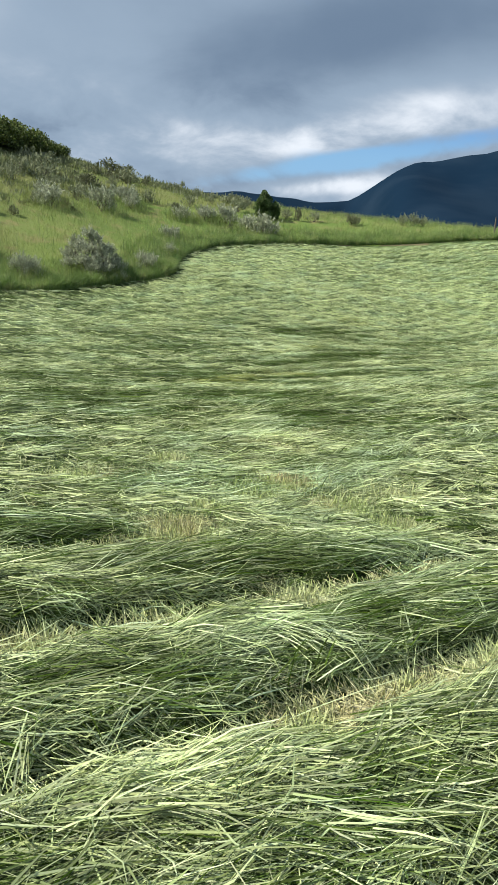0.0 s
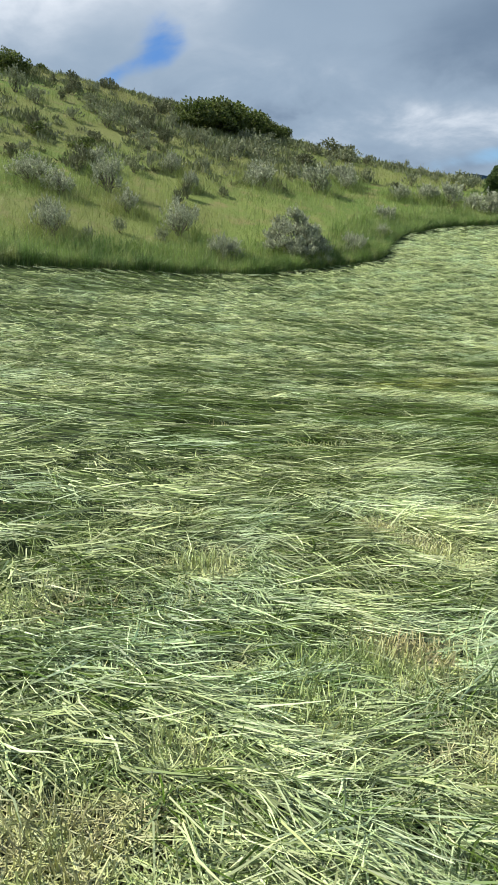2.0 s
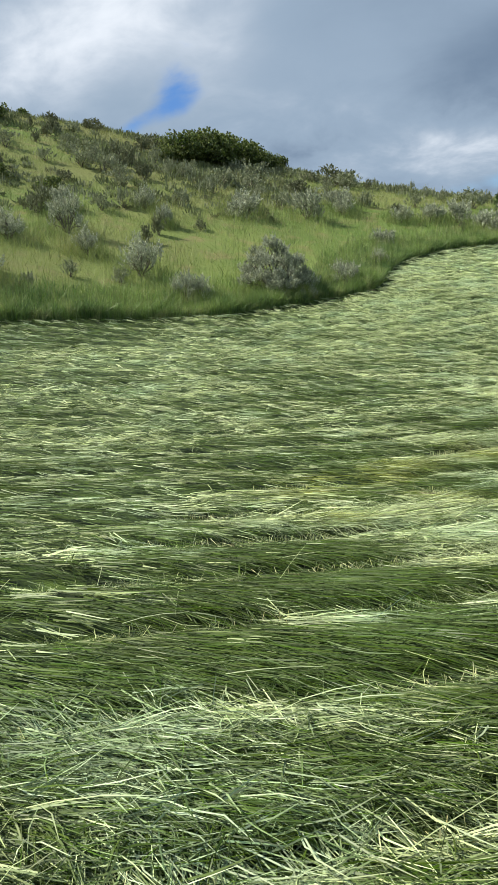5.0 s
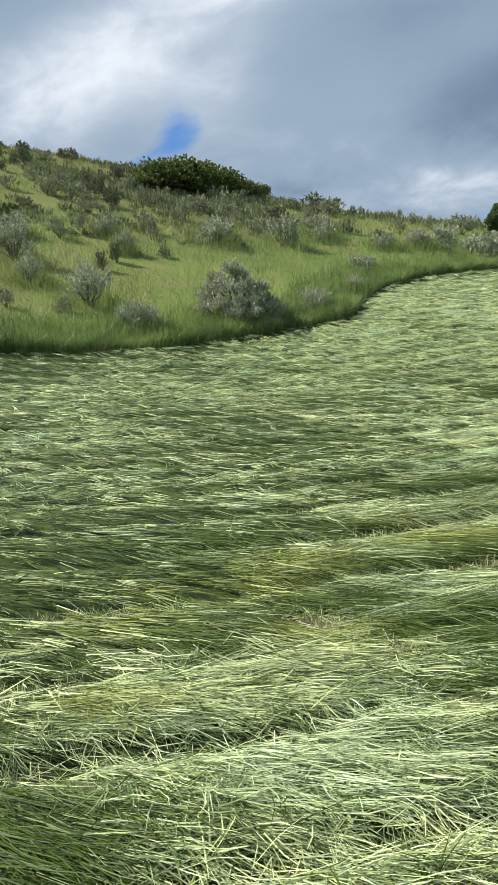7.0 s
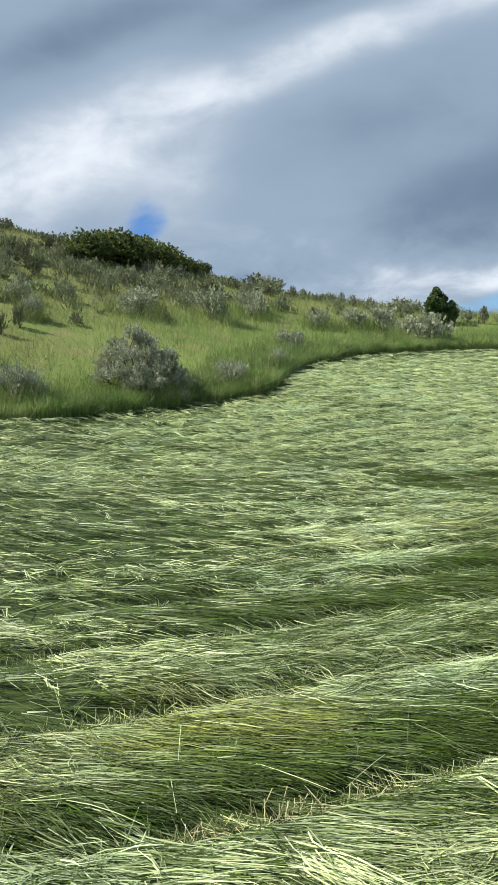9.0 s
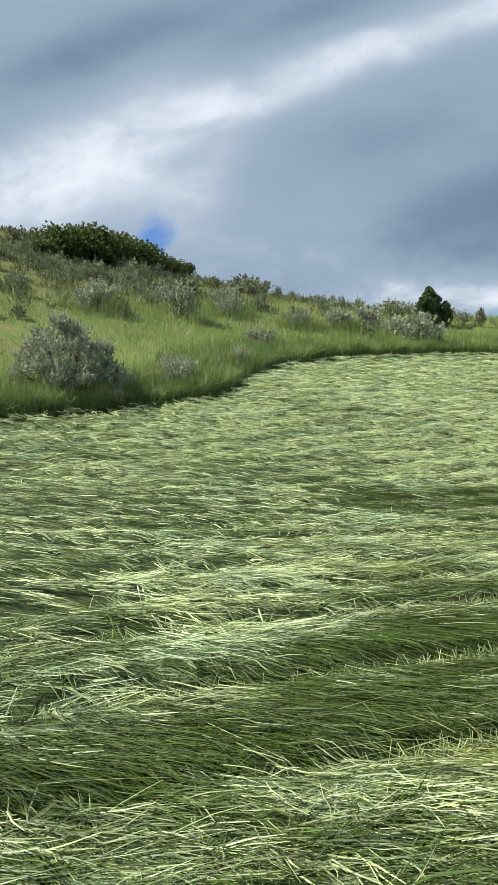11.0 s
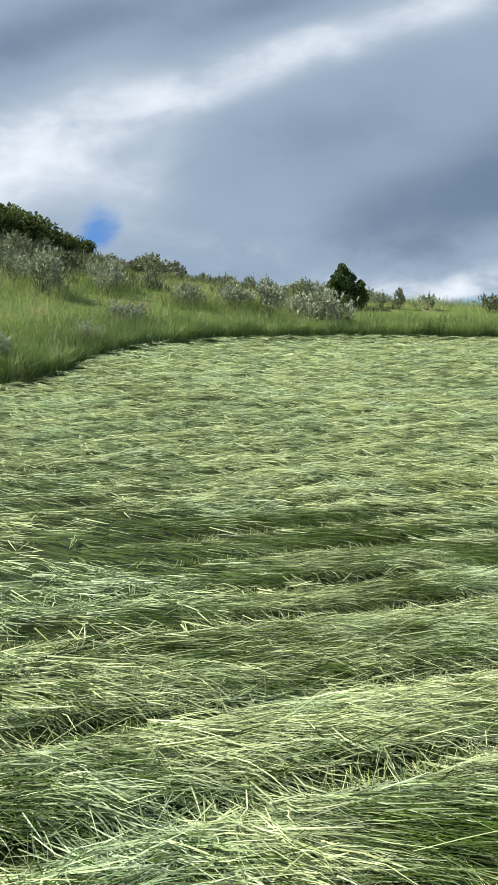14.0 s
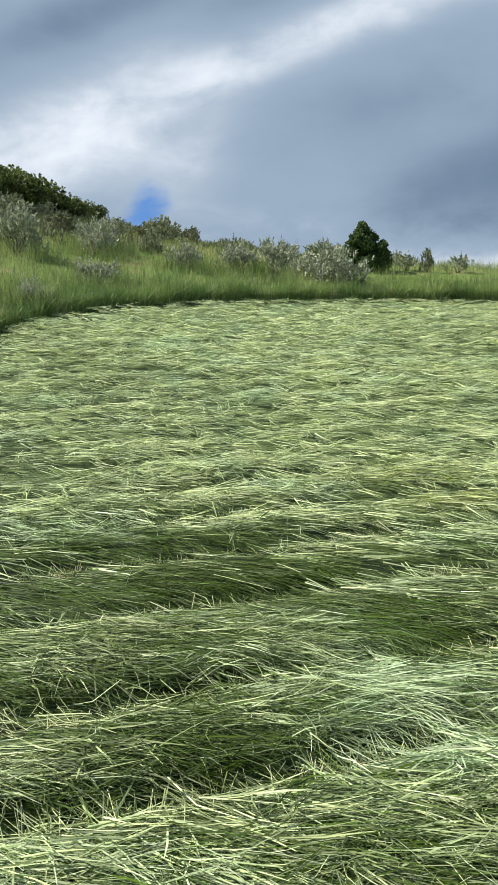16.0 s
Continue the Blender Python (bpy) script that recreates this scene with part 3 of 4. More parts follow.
def build_mat():
    """The matted body of the hay under its loose stalks, coloured dark for the shade among them."""
    x, y, f = grid(mat_steps(-13, 28, -45, 60), mat_steps(-0.5, 55.5, -25, 60))
    ground = (worn(x, y) > 0.35) | (y < 4.5) & (strip(x, y)[2] < bare(x, y))
    z = land(x, y) + np.where(ground, -0.04, np.maximum(0.55 * swath(x, y) - 0.028, 0.008))
    use = beyond(x, y) < 0.1
    f = f[use[f].all(1)]
    back = np.full(len(x), -1)
    ids = np.unique(f)
    back[ids] = np.arange(len(ids))
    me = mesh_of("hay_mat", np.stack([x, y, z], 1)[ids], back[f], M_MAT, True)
    # the beyond factor paints the standing grass's shadow along the edge of the mat
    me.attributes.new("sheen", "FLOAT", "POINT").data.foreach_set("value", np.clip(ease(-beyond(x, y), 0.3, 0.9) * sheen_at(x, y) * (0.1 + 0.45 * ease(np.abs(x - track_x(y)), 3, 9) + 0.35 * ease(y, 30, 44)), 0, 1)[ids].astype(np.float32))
    tagged(new("hay_mat", me), "matted green body of the mown hay swaths, gap shade painted dark", "hay", kind="stuff")


build_mat()


def beside(n, reach, y0, y1):
    """Places along the strip of field that is walked."""
    y = rng.uniform(y0, y1, n)
    return track_x(y) + rng.uniform(-reach, reach, n), y


_x, _y = (np.concatenate(p) for p in zip(beside(20000, 1.15, 0.6, 32.5), beside(8000, 2.6, 0.6, 36)))
hay("combed_hay", _x, _y, 9, 0.32, 0.0022, 3, "flat dark green stalks of cut hay combed along the swaths", bright=-0.26, tuft=0.18, blade=0.3, up=0.05, tilt=0.6, wide=0.06)
_x, _y = (np.concatenate(p) for p in zip(beside(19000, 1.2, 0.6, 32.5), beside(10000, 2.7, 0.6, 36), beside(3500, 1.4, 3, 9.5)))
_k = rng.random(len(_x)) > 0.72 * combed(_x, _y) + 0.5 * ease(-wander(_x, _y * 1.6, 0.28, 24), 0.0, 0.7)
hay("cut_hay", _x[_k], _y[_k], 8, 0.25, 0.0027, 3, "loose pale stalks of freshly cut hay lying over the swaths", bright=-0.16, tuft=0.4, blade=0.28, stray=0.16, up=0.16, wide=0.085, lift=0.006, loft=0.014)
# fans of stalks flung over the swaths: east, north, heading, length
FANS = ((5.85, 26.53, -24, 0.65), (5.28, 26.1, -26, 0.4), (6.02, 25.76, -50, 0.8), (3.84, 25.44, -21, 1.1), (5.72, 24.16, -45, 0.62), (3.41, 22.88, -39, 0.8), (3.39, 24.97, -18, 0.8), (1.22, 6.77, -28, 0.75), (0.97, 7.85, 9, 0.5), (0.57, 6.86, -46, 0.5),
        (0.98, 5.33, -15, 0.45), (0.79, 4.52, -14, 0.64), (0.29, 3.12, 40, 0.4), (1.01, 2.29, -51, 0.36), (0.39, 1.57, 17, 0.4), (3.42, 16.9, -54, 0.4), (2.97, 16.39, 30, 0.7), (1.78, 15.18, -15, 0.54), (2.41, 15.86, 18, 0.7),
        (0.43, 13.53, -21, 0.38), (1.25, 11.43, -8, 0.4), (7.5, 30.43, -27, 0.53), (6.92, 29.07, -39, 0.5), (5.2, 31.0, -9, 0.7), (1.1, 6.85, -36, 0.65), (1.4, 6.62, -36, 0.6), (1.25, 6.62, -42, 0.5), (1.25, 8.05, -12, 0.6), (3.42, 24.75, -20, 0.7), (4.4, 25.9, -12, 0.7), (2.35, 24.25, -25, 0.6))
_f = np.repeat(np.array(FANS), 16, 0)
_a, _q = np.radians(_f[:, 2]), _f[:, 3]
_run, _off = rng.normal(0, 0.3, len(_f)) * _q, rng.normal(0, 0.16, len(_f)) * _q
_x, _y = _f[:, 0] + np.cos(_a) * _run - np.sin(_a) * _off, _f[:, 1] + np.sin(_a) * _run + np.cos(_a) * _off
hay("hay_fans", _x, _y, 13, 0.36, 0.0026, 4, "pale fans of cut hay flung across the swaths", lay=_a + 0.9 * _off, bright=0.48, blade=0.2, stray=0.07, up=0.2, wide=0.1, lift=0.02)
_x, _y = scatter(46000, -8, 17, 1, 43)
_off = np.abs(_x - track_x(_y))
_mid = ((_off > 1.1) | (_y > 32)) & (_off < 8.2)
hay("hay_swath", _x[_mid], _y[_mid], 10, 0.29, 0.0048, 2, "green swaths of cut hay lying across the mown field", bright=0.18, tuft=0.46, blade=0.3, up=0.16, wide=0.075, lift=0.004, loft=0.03)
_x, _y = scatter(42000, -14, 27, 4, 55)
_far = (np.abs(_x - track_x(_y)) > 7.8) | (_y > 40)
hay("far_hay", _x[_far], _y[_far], 10, 0.33, 0.0076, 2, "pale hay swaths on the far side of the mown field", bright=0.18, tuft=0.48, blade=0.3, up=0.18, wide=0.08, lift=0.004, loft=0.035)


def build_stubble():
    """Short pale cut stems that stand in lines between the swaths, and thinly where the ground shows."""
    x, y = (np.concatenate(p) for p in zip(beside(330000, 2.4, 0.6, 34), beside(120000, 1.3, 2.6, 9.0), beside(30000, 1.2, 0.6, 3.2)))
    _, _, d = strip(x, y)
    line = (d < np.abs(rng.normal(0, 1.1, len(x))) * bare(x, y)) & (wander(x, y, 0.16, 9) + 0.5 * wander(x, y, 0.5, 25) > -0.1)
    keep = line & (rng.random(len(x)) < 0.8) | (rng.random(len(x)) < 0.55 * worn(x, y) + 0.045 * turned(y))
    x, y = x[keep], y[keep]
    n = len(x)
    high = rng.uniform(0.03, 0.1, n)
    lean = rng.normal(0, 0.025, (n, 2))
    s = np.array([0.0, 1.0])[None]
    p = np.stack([x[:, None] + lean[:, :1] * s, y[:, None] + lean[:, 1:] * s, land(x, y)[:, None] + high[:, None] * s], 2)
    turn = rng.uniform(0, 6.28, n)
    v, f = ribbons(p, np.full((n, 2), 0.0021) * np.array([[1, 0.9]]), np.stack([np.cos(turn), np.sin(turn), 0 * turn], 1))
    tagged(new("stubble", mesh_of("stubble", v, f, M_STUBBLE)), "short pale upright stubble between swaths of hay", "stubble", kind="stuff")


build_stubble()


def build_litter():
    """Short chopped bits lying where the ground shows between the swaths."""
    x, y = (np.concatenate(p) for p in zip(beside(200000, 2.2, 0.6, 34), beside(140000, 1.4, 2.6, 9.0), beside(60000, 1.2, 0.6, 3.2)))
    _, _, d = strip(x, y)
    keep = (d < bare(x, y) * 1.2) & (rng.random(len(x)) < 0.6) | (rng.random(len(x)) < 0.8 * worn(x, y) + 0.14 * turned(y))
    x, y = x[keep], y[keep]
    n = len(x)
    a, length = rng.uniform(0, 6.28, n), rng.uniform(0.03, 0.15, n)
    s = np.array([-0.5, 0.5])[None]
    px, py = x[:, None] + np.cos(a)[:, None] * s * length[:, None], y[:, None] + np.sin(a)[:, None] * s * length[:, None]
    p = np.stack([px, py, land(px, py) + swath(px, py) * 0.6 + rng.uniform(0.002, 0.03, n)[:, None]], 2)
    v, f = ribbons(p, np.full((n, 2), 0.0016), np.stack([rng.normal(0, 0.5, n), rng.normal(0, 0.5, n), np.ones(n)], 1))
    tagged(new("hay_litter", mesh_of("hay_litter", v, f, M_STUBBLE)), "chopped yellowing hay litter on the stubble ground", "hay", kind="stuff")


build_litter()


def build_strays():
    """Single long stalks that stick up or lie across the others."""
    n = 1500
    x, y = beside(n, 3, 0.6, 36)
    a, up = rng.normal(-0.5, 0.8, n), np.abs(rng.normal(0, 0.2, n))
    length = rng.uniform(0.2, 0.6, n)
    s = np.linspace(0, 1, 4)[None]
    out = length[:, None] * s * np.cos(up)[:, None]
    p = np.stack([x[:, None] + np.cos(a)[:, None] * out, y[:, None] + np.sin(a)[:, None] * out,
                  land(x, y)[:, None] + np.maximum(swath(x, y), 0.02)[:, None] + 0.01 + length[:, None] * (s - 0.35 * s * s) * np.sin(up)[:, None]], 2)
    v, f = ribbons(p, np.full((n, 4), 0.0017) * np.array([[1, 1, 0.8, 0.5]]), np.stack([rng.normal(0, 1, n), rng.normal(0, 1, n), np.ones(n)], 1))
    me = mesh_of("stray_stalks", v, f, M_HAY)
    me.attributes.new("sheen", "FLOAT", "POINT").data.foreach_set("value", np.repeat(rng.uniform(0.4, 1, n), 8).astype(np.float32))
    tagged(new("stray_stalks", me), "loose hay stalks sticking up from the swaths", "hay", kind="stuff")


build_strays()


# ---------------------------------------------------------------- standing grass
def standing(name, x, y, high, half, joints, label, material, flop=0.45):
    n = len(x)
    a = rng.uniform(0, 6.28, n)
    lean = np.abs(rng.normal(0, flop, n))
    s = np.linspace(0, 1, joints)[None]
    out = high[:, None] * lean[:, None] * s * s
    p = np.stack([x[:, None] + np.cos(a)[:, None] * out, y[:, None] + np.sin(a)[:, None] * out,
                  land(x, y)[:, None] - 0.02 + high[:, None] * s * (1 - 0.25 * lean[:, None] * s)], 2)
    w = half * rng.uniform(0.5, 1.5, n)[:, None] * np.interp(np.linspace(0, 1, joints), (0, 0.5, 1), (0.9, 1.0, 0.25))[None]
    turn = rng.uniform(0, 6.28, n)
    v, f = ribbons(p, w, np.stack([np.cos(turn), np.sin(turn), 0 * turn], 1))
    me = mesh_of(name, v, f, material)
    me.attributes.new("sheen", "FLOAT", "POINT").data.foreach_set("value", np.repeat(np.clip(0.8 * dry_at(x, y) + rng.normal(0, 0.12, n), 0, 1), 2 * joints).astype(np.float32))
    tagged(new(name, me), label, "grass", kind="stuff")


def along_edge(n, deep, x0=-15, x1=26):
    """Places just outside the mown field, thickest at its edge."""
    x, y = scatter(n * (14 if deep > 1 else 60), x0, x1, 18, 61)
    d = beyond(x, y)
    keep = (d > 0) & (d < deep) & (rng.random(len(x)) > 0.75 * d / deep)
    return x[keep][:n], y[keep][:n]


_x, _y = (np.concatenate(p) for p in zip(along_edge(42000, 3.2), along_edge(27000, 0.6)))
standing("edge_grass", _x, _y, rng.uniform(0.36, 0.68, len(_x)) + 0.13 * wander(_x, _y, 0.6, 2), 0.006, 3, "tall green standing grass along the mown edge", M_LUSH)
_x, _y = along_edge(29000, 0.3)
standing("edge_thatch", _x, _y, rng.uniform(0.25, 0.5, len(_x)), 0.007, 2, "thick dark green grass at the very edge of the mowing", M_LUSH)
_x, _y = scatter(230000, -34, 26, 20, 80)
_d = beyond(_x, _y)
_k = (_d > 1.0) & (wander(_x, _y, 1.8, 3) > -0.75 + 0.5 * rng.random(len(_x)) - 0.6)
_x, _y, _d = _x[_k][:115000], _y[_k][:115000], _d[_k][:115000]
standing("hill_grass", _x, _y, rng.uniform(0.25, 0.52, len(_x)) * np.where(_d > 14, 0.75, 1.0) * (1 + 0.35 * wander(_x, _y, 0.7, 2)), 0.0075, 2, "green meadow grass covering the hillside", M_GRASS, 0.55)


def build_dry_brush():
    """Low twiggy brush, too thick to count, that browns the upper slope."""
    x, y = scatter(9000, -38, 6, 38, 78)
    keep = (beyond(x, y) > 7) & (rng.random(len(x)) < 0.75 * ease(land(x, y), 2.5, 6.0) * np.clip(0.55 + 0.6 * wander(x, y, 3.5, 12), 0, 1))
    x, y = x[keep][:1500], y[keep][:1500]
    many = 26
    wide = np.repeat(rng.uniform(0.15, 0.55, len(x)), many)
    tone = np.repeat(rng.uniform(0, 1, len(x)), many)
    n = len(wide)
    a, out = rng.uniform(0, 6.28, n), wide * np.sqrt(rng.random(n))
    bx, by = np.repeat(x, many) + np.cos(a) * out, np.repeat(y, many) + np.sin(a) * out
    high = (0.15 + 0.75 * wide) * (1.15 - out / wide * 0.6) * rng.uniform(0.6, 1.2, n)
    lean = rng.normal(0, 0.12, (n, 2))
    s = np.array([0.25, 1.0])[None]
    p = np.stack([bx[:, None] + lean[:, :1] * s, by[:, None] + lean[:, 1:] * s, land(bx, by)[:, None] + high[:, None] * s], 2)
    turn = rng.uniform(0, 6.28, n)
    v, f = ribbons(p, rng.uniform(0.02, 0.05, n)[:, None] * np.array([[1.0, 0.5]]), np.stack([np.cos(turn), np.sin(turn), 0.3 + 0 * turn], 1))
    me = mesh_of("dry_brush", v, f, M_DRY)
    me.attributes.new("sheen", "FLOAT", "POINT").data.foreach_set("value", np.repeat(tone, 4).astype(np.float32))
    tagged(new("dry_brush", me), "low grey-brown brush in the grass of the upper slope", "brush", kind="stuff")


build_dry_brush()


# ---------------------------------------------------------------- shrubs and trees
def tube(points, radii, sides=5):
    """A tapered branch along points. Gives verts, quads."""
    p, r = np.asarray(points, float), np.asarray(radii, float)
    run = np.gradient(p, axis=0)
    run /= np.linalg.norm(run, axis=1, keepdims=True) + 1e-9
    ref = np.array([0.3, 0.9, 0.1])
    a = np.cross(run, ref)
    a /= np.linalg.norm(a, axis=1, keepdims=True) + 1e-9
    b = np.cross(run, a)
    ang = np.linspace(0, 2 * math.pi, sides, endpoint=False)
    v = p[:, None] + r[:, None, None] * (np.cos(ang)[None, :, None] * a[:, None] + np.sin(ang)[None, :, None] * b[:, None])
    f = []
    for i in range(len(p) - 1):
        for j in range(sides):
            k = (j + 1) % sides
            f.append((i * sides + j, i * sides + k, (i + 1) * sides + k, (i + 1) * sides + j))
    return v.reshape(-1, 3), np.array(f)


def joined(pieces):
    vs, fs, base = [], [], 0
    for v, f in pieces:
        vs.append(v), fs.append(f + base)
        base += len(v)
    return np.vstack(vs), np.vstack(fs)


def limb(r, a, b, thick, bend=0.15, joints=5):
    """A crooked tapered limb from a to b."""
    s = np.linspace(0, 1, joints)[:, None]
    a, b = np.asarray(a, float), np.asarray(b, float)
    size = np.linalg.norm(b - a)
    p = a + (b - a) * s + np.vstack([np.zeros(3), r.normal(0, bend * size * 0.4, (joints - 2, 3)), np.zeros(3)])
    return tube(p, thick * np.linspace(1, 0.35, joints))


def leaves(r, centre, direction, size, count, length, half, flat=0.9, joints=3):
    """Small leaves spread along and round spikes: centre (n, 3), direction (n, 3), spike length (n,)."""
    n = len(centre)
    c = np.repeat(centre, count, 0)
    d = np.repeat(direction, count, 0)
    sz = np.repeat(size, count)
    s = r.uniform(0, 1, n * count)
    root = c + d * (s * sz)[:, None] + r.normal(0, 0.10, (n * count, 3)) * sz[:, None] * (1 - 0.6 * s)[:, None]
    way = d * r.uniform(0.3, 1.0, n * count)[:, None] + r.normal(0, 0.55 * flat, (n * count, 3))
    way /= np.linalg.norm(way, axis=1, keepdims=True)
    ln = length * r.uniform(0.6, 1.4, n * count)
    p = root[:, None] + way[:, None] * ln[:, None, None] * np.linspace(0, 1, joints)[None, :, None]
    w = half * r.uniform(0.7, 1.3, n * count)[:, None] * (np.array([[0.5, 1.0, 0.3]]) if joints == 3 else np.array([[1.0, 0.6]]))
    return ribbons(p, w, r.normal(0, 1, (n * count, 3)))


def sage_meshes(seed, spikes, count, leaf, twigs, material=None, many=9, small=1.0, slim=0.27, shape=None, spike=(0.09, 0.23)):
    """A sagebrush about 1 m wide and 0.8 m high: crooked stems and upright leafy spikes in several lobes."""
    r = np.random.default_rng(seed)
    lobes = []
    for i in range(many):
        a, out = 2.4 * i + r.uniform(0, 0.8), r.uniform(0.12, 0.34)
        lobes.append((np.array([math.cos(a) * out, math.sin(a) * out, r.uniform(0.14, 0.52) - 0.35 * out]), small * r.uniform(0.14, 0.24)))
    lobes.append((np.array([r.normal(0, 0.06), r.normal(0, 0.06), 0.5]), 0.2 * small))
    if shape:
        lobes = [(np.array(c[:3]) + r.normal(0, 0.02, 3), c[3]) for c in shape]
    wood = []
    for c, rad in lobes:
        fork = np.array([c[0] * 0.4, c[1] * 0.4, 0.1])
        wood.append(limb(r, (r.normal(0, 0.03), r.normal(0, 0.03), -0.03), fork, 0.02, joints=3))
        wood.append(limb(r, fork, c, 0.012, joints=4))
        for _ in range(twigs):
            wood.append(limb(r, fork * 0.4 + c * 0.6, c + r.normal(0, rad * 0.6, 3), 0.006, joints=3))
    wood_v, wood_f = joined(wood)
    centre, way, size = [], [], []
    for c, rad in lobes:
        n = max(4, int(spikes * rad ** 2 / 0.35))
        q = r.normal(0, 1, (n, 3))
        q[:, 2] = np.abs(q[:, 2]) * 1.1 - 0.4
        q /= np.linalg.norm(q, axis=1, keepdims=True)
        centre.append(c + q * rad * r.uniform(0.5, 1.0, n)[:, None])
        d = q * 0.45 + np.array([0, 0, 1.0]) + r.normal(0, 0.18, (n, 3))
        way.append(d / np.linalg.norm(d, axis=1, keepdims=True))
        size.append(r.uniform(*spike, n))
    centre, way, size = np.vstack(centre), np.vstack(way), np.concatenate(size)
    lv, lf = leaves(r, centre, way, size, count, leaf, leaf * slim, 0.45, 2)
    lv[:, 2] = np.maximum(lv[:, 2], 0.0)
    return mesh_of("branchwork", wood_v, wood_f, M_SAGE_WOOD, True), mesh_of("foliage", lv, lf, material or M_SAGE)


GIANT_LOBES = ((-0.14, 0.0, 0.72, 0.09), (-0.24, 0.06, 0.62, 0.09), (-0.03, -0.06, 0.64, 0.09), (-0.32, -0.08, 0.47, 0.09), (-0.38, 0.06, 0.33, 0.08), (-0.43, -0.06, 0.18, 0.08),
               (-0.17, -0.16, 0.50, 0.10), (0.07, 0.06, 0.57, 0.08), (0.02, -0.2, 0.45, 0.09), (0.18, -0.04, 0.46, 0.09), (0.28, 0.08, 0.38, 0.08), (0.34, -0.08, 0.27, 0.08), (0.44, 0.02, 0.19, 0.07), (0.49, -0.06, 0.06, 0.06),
               (-0.28, -0.26, 0.25, 0.09), (-0.08, -0.32, 0.28, 0.09), (0.14, -0.27, 0.27, 0.09), (0.26, -0.25, 0.12, 0.08), (-0.1, 0.24, 0.42, 0.11), (0.16, 0.24, 0.32, 0.1), (-0.28, 0.24, 0.3, 0.1), (-0.12, -0.4, 0.1, 0.08), (0.08, -0.4, 0.08, 0.07))
SAGE_GIANT = [sage_meshes(23, 1800, 20, 0.026, 3, slim=0.19, shape=GIANT_LOBES, spike=(0.06, 0.16))]
SAGE_FINE = [sage_meshes(20 + i, 260, 20, 0.036, 2, None, 13, 0.62, 0.19, spike=(0.1, 0.27)) for i in range(3)]
SAGE = [sage_meshes(40 + i, 110, 18, 0.055, 1, slim=0.22, spike=(0.14, 0.34)) for i in range(4)]
GREY = [sage_meshes(50 + i, 80, 11, 0.075, 0, M_GREY, slim=0.22, spike=(0.12, 0.32)) for i in range(3)]
BRUSH = [sage_meshes(55 + i, 80, 8, 0.09, 0, M_BRUSH, slim=0.24) for i in range(3)]


def sagebrush(x, y, wide, high, label, group, kinds=SAGE, tilt=0.0, turn=None):
    r = random.Random(int(abs(x * 977 + y * 131) * 10))
    stems, foliage = kinds[r.randrange(len(kinds))]
    root = new("sagebrush")
    root.matrix_basis = Matrix.LocRotScale((x, y, float(land(x, y))), Euler((0, tilt, r.uniform(0, 6.28) if turn is None else turn)), (wide, wide, high / 0.9))
    part("branchwork", stems, root), part("foliage", foliage, root)
    return tagged(root, label, "shrub", group)


# the sagebrush nearest the field: east, north, width, height
BIG = ((-4.6, 38.2, 2.95, 2.2), (-3.15, 37.75, 0.6, 0.7), (-3.5, 37.5, 0.5, 0.6), (-3.75, 38.3, 1.7, 1.6), (-4.5, 37.3, 1.5, 1.3))
for x, y, w, h in BIG[:1]:
    sagebrush(x, y, w, h, "large rounded grey-green sagebrush beside the mown edge", "sagebrush on the hillside", SAGE_GIANT, turn=radians(27))
for x, y, w, h in BIG[1:]:
    sagebrush(x, y, w, h, "grey-green sagebrush growing against a larger one", "sagebrush on the hillside", SAGE_FINE)
LOWER = ((-9.7, 36.7, 1.84, 1.7), (-7.3, 34.7, 1.26, 1.25), (-6.8, 35.0, 1.03, 1.15), (-13.0, 30.9, 1.49, 1.5), (-15.5, 36.9, 1.95, 1.3), (-17.1, 37.3, 2.07, 1.4), (-1.1, 43.9, 0.85, 0.85), (-2.2, 40.2, 1.49, 1.1), (-14.3, 39.8, 1.95, 1.8),
         (-12.5, 37.6, 1.38, 1.15))
for x, y, w, h in LOWER:
    sagebrush(x, y, 1.15 * w, 1.12 * h, "silvery sagebrush standing in tall green grass", "sagebrush on the hillside", SAGE_FINE)
MIDDLE = ((-16.6, 43.6, 1.68, 1.13), (-13.5, 47.2, 1.44, 1.22), (-8.7, 49.6, 2.1, 1.3), (-11.5, 44.5, 0.89, 1.15), (-5.8, 52.1, 2.06, 1.8), (-9.4, 52.1, 2.12, 1.1), (-4.2, 55.4, 1.51, 1.45), (-4.8, 57.1, 1.94, 1.35), (0.9, 56.7, 1.56, 1.2),
         (2.4, 57.5, 1.93, 1.5), (4.9, 55.2, 2.35, 1.7), (-1.3, 48.2, 1.41, 1), (-0.8, 55.5, 1.3, 1.1), (3.8, 55.9, 1.4, 1.25))
for x, y, w, h in MIDDLE:
    sagebrush(x, y, w, h, "pale grey sagebrush on the open grassy slope", "sagebrush on the hillside")
SLOPE = ((-14.9, 44.9, 1.28, 1), (-14.3, 46.3, 0.88, 1.2), (-12.3, 49.4, 1.23, 1.05), (-14.5, 58.1, 1.5, 1.27), (-15.5, 57.0, 0.92, 1.1), (-11.9, 54.7, 1.55, 1.2), (-10.7, 58.6, 2.03, 1.25), (-18.5, 53.5, 1.96, 1.2), (-19.9, 53.5, 1.8, 1.2),
         (-16.2, 51.1, 1.49, 0.85), (-17.7, 60.5, 1.2, 1.15), (-23.3, 58.6, 1.23, 0.8), (-11.6, 34.3, 0.7, 0.65), (-10.0, 35.2, 0.85, 0.65), (-13.0, 65.2, 1.61, 1.15))
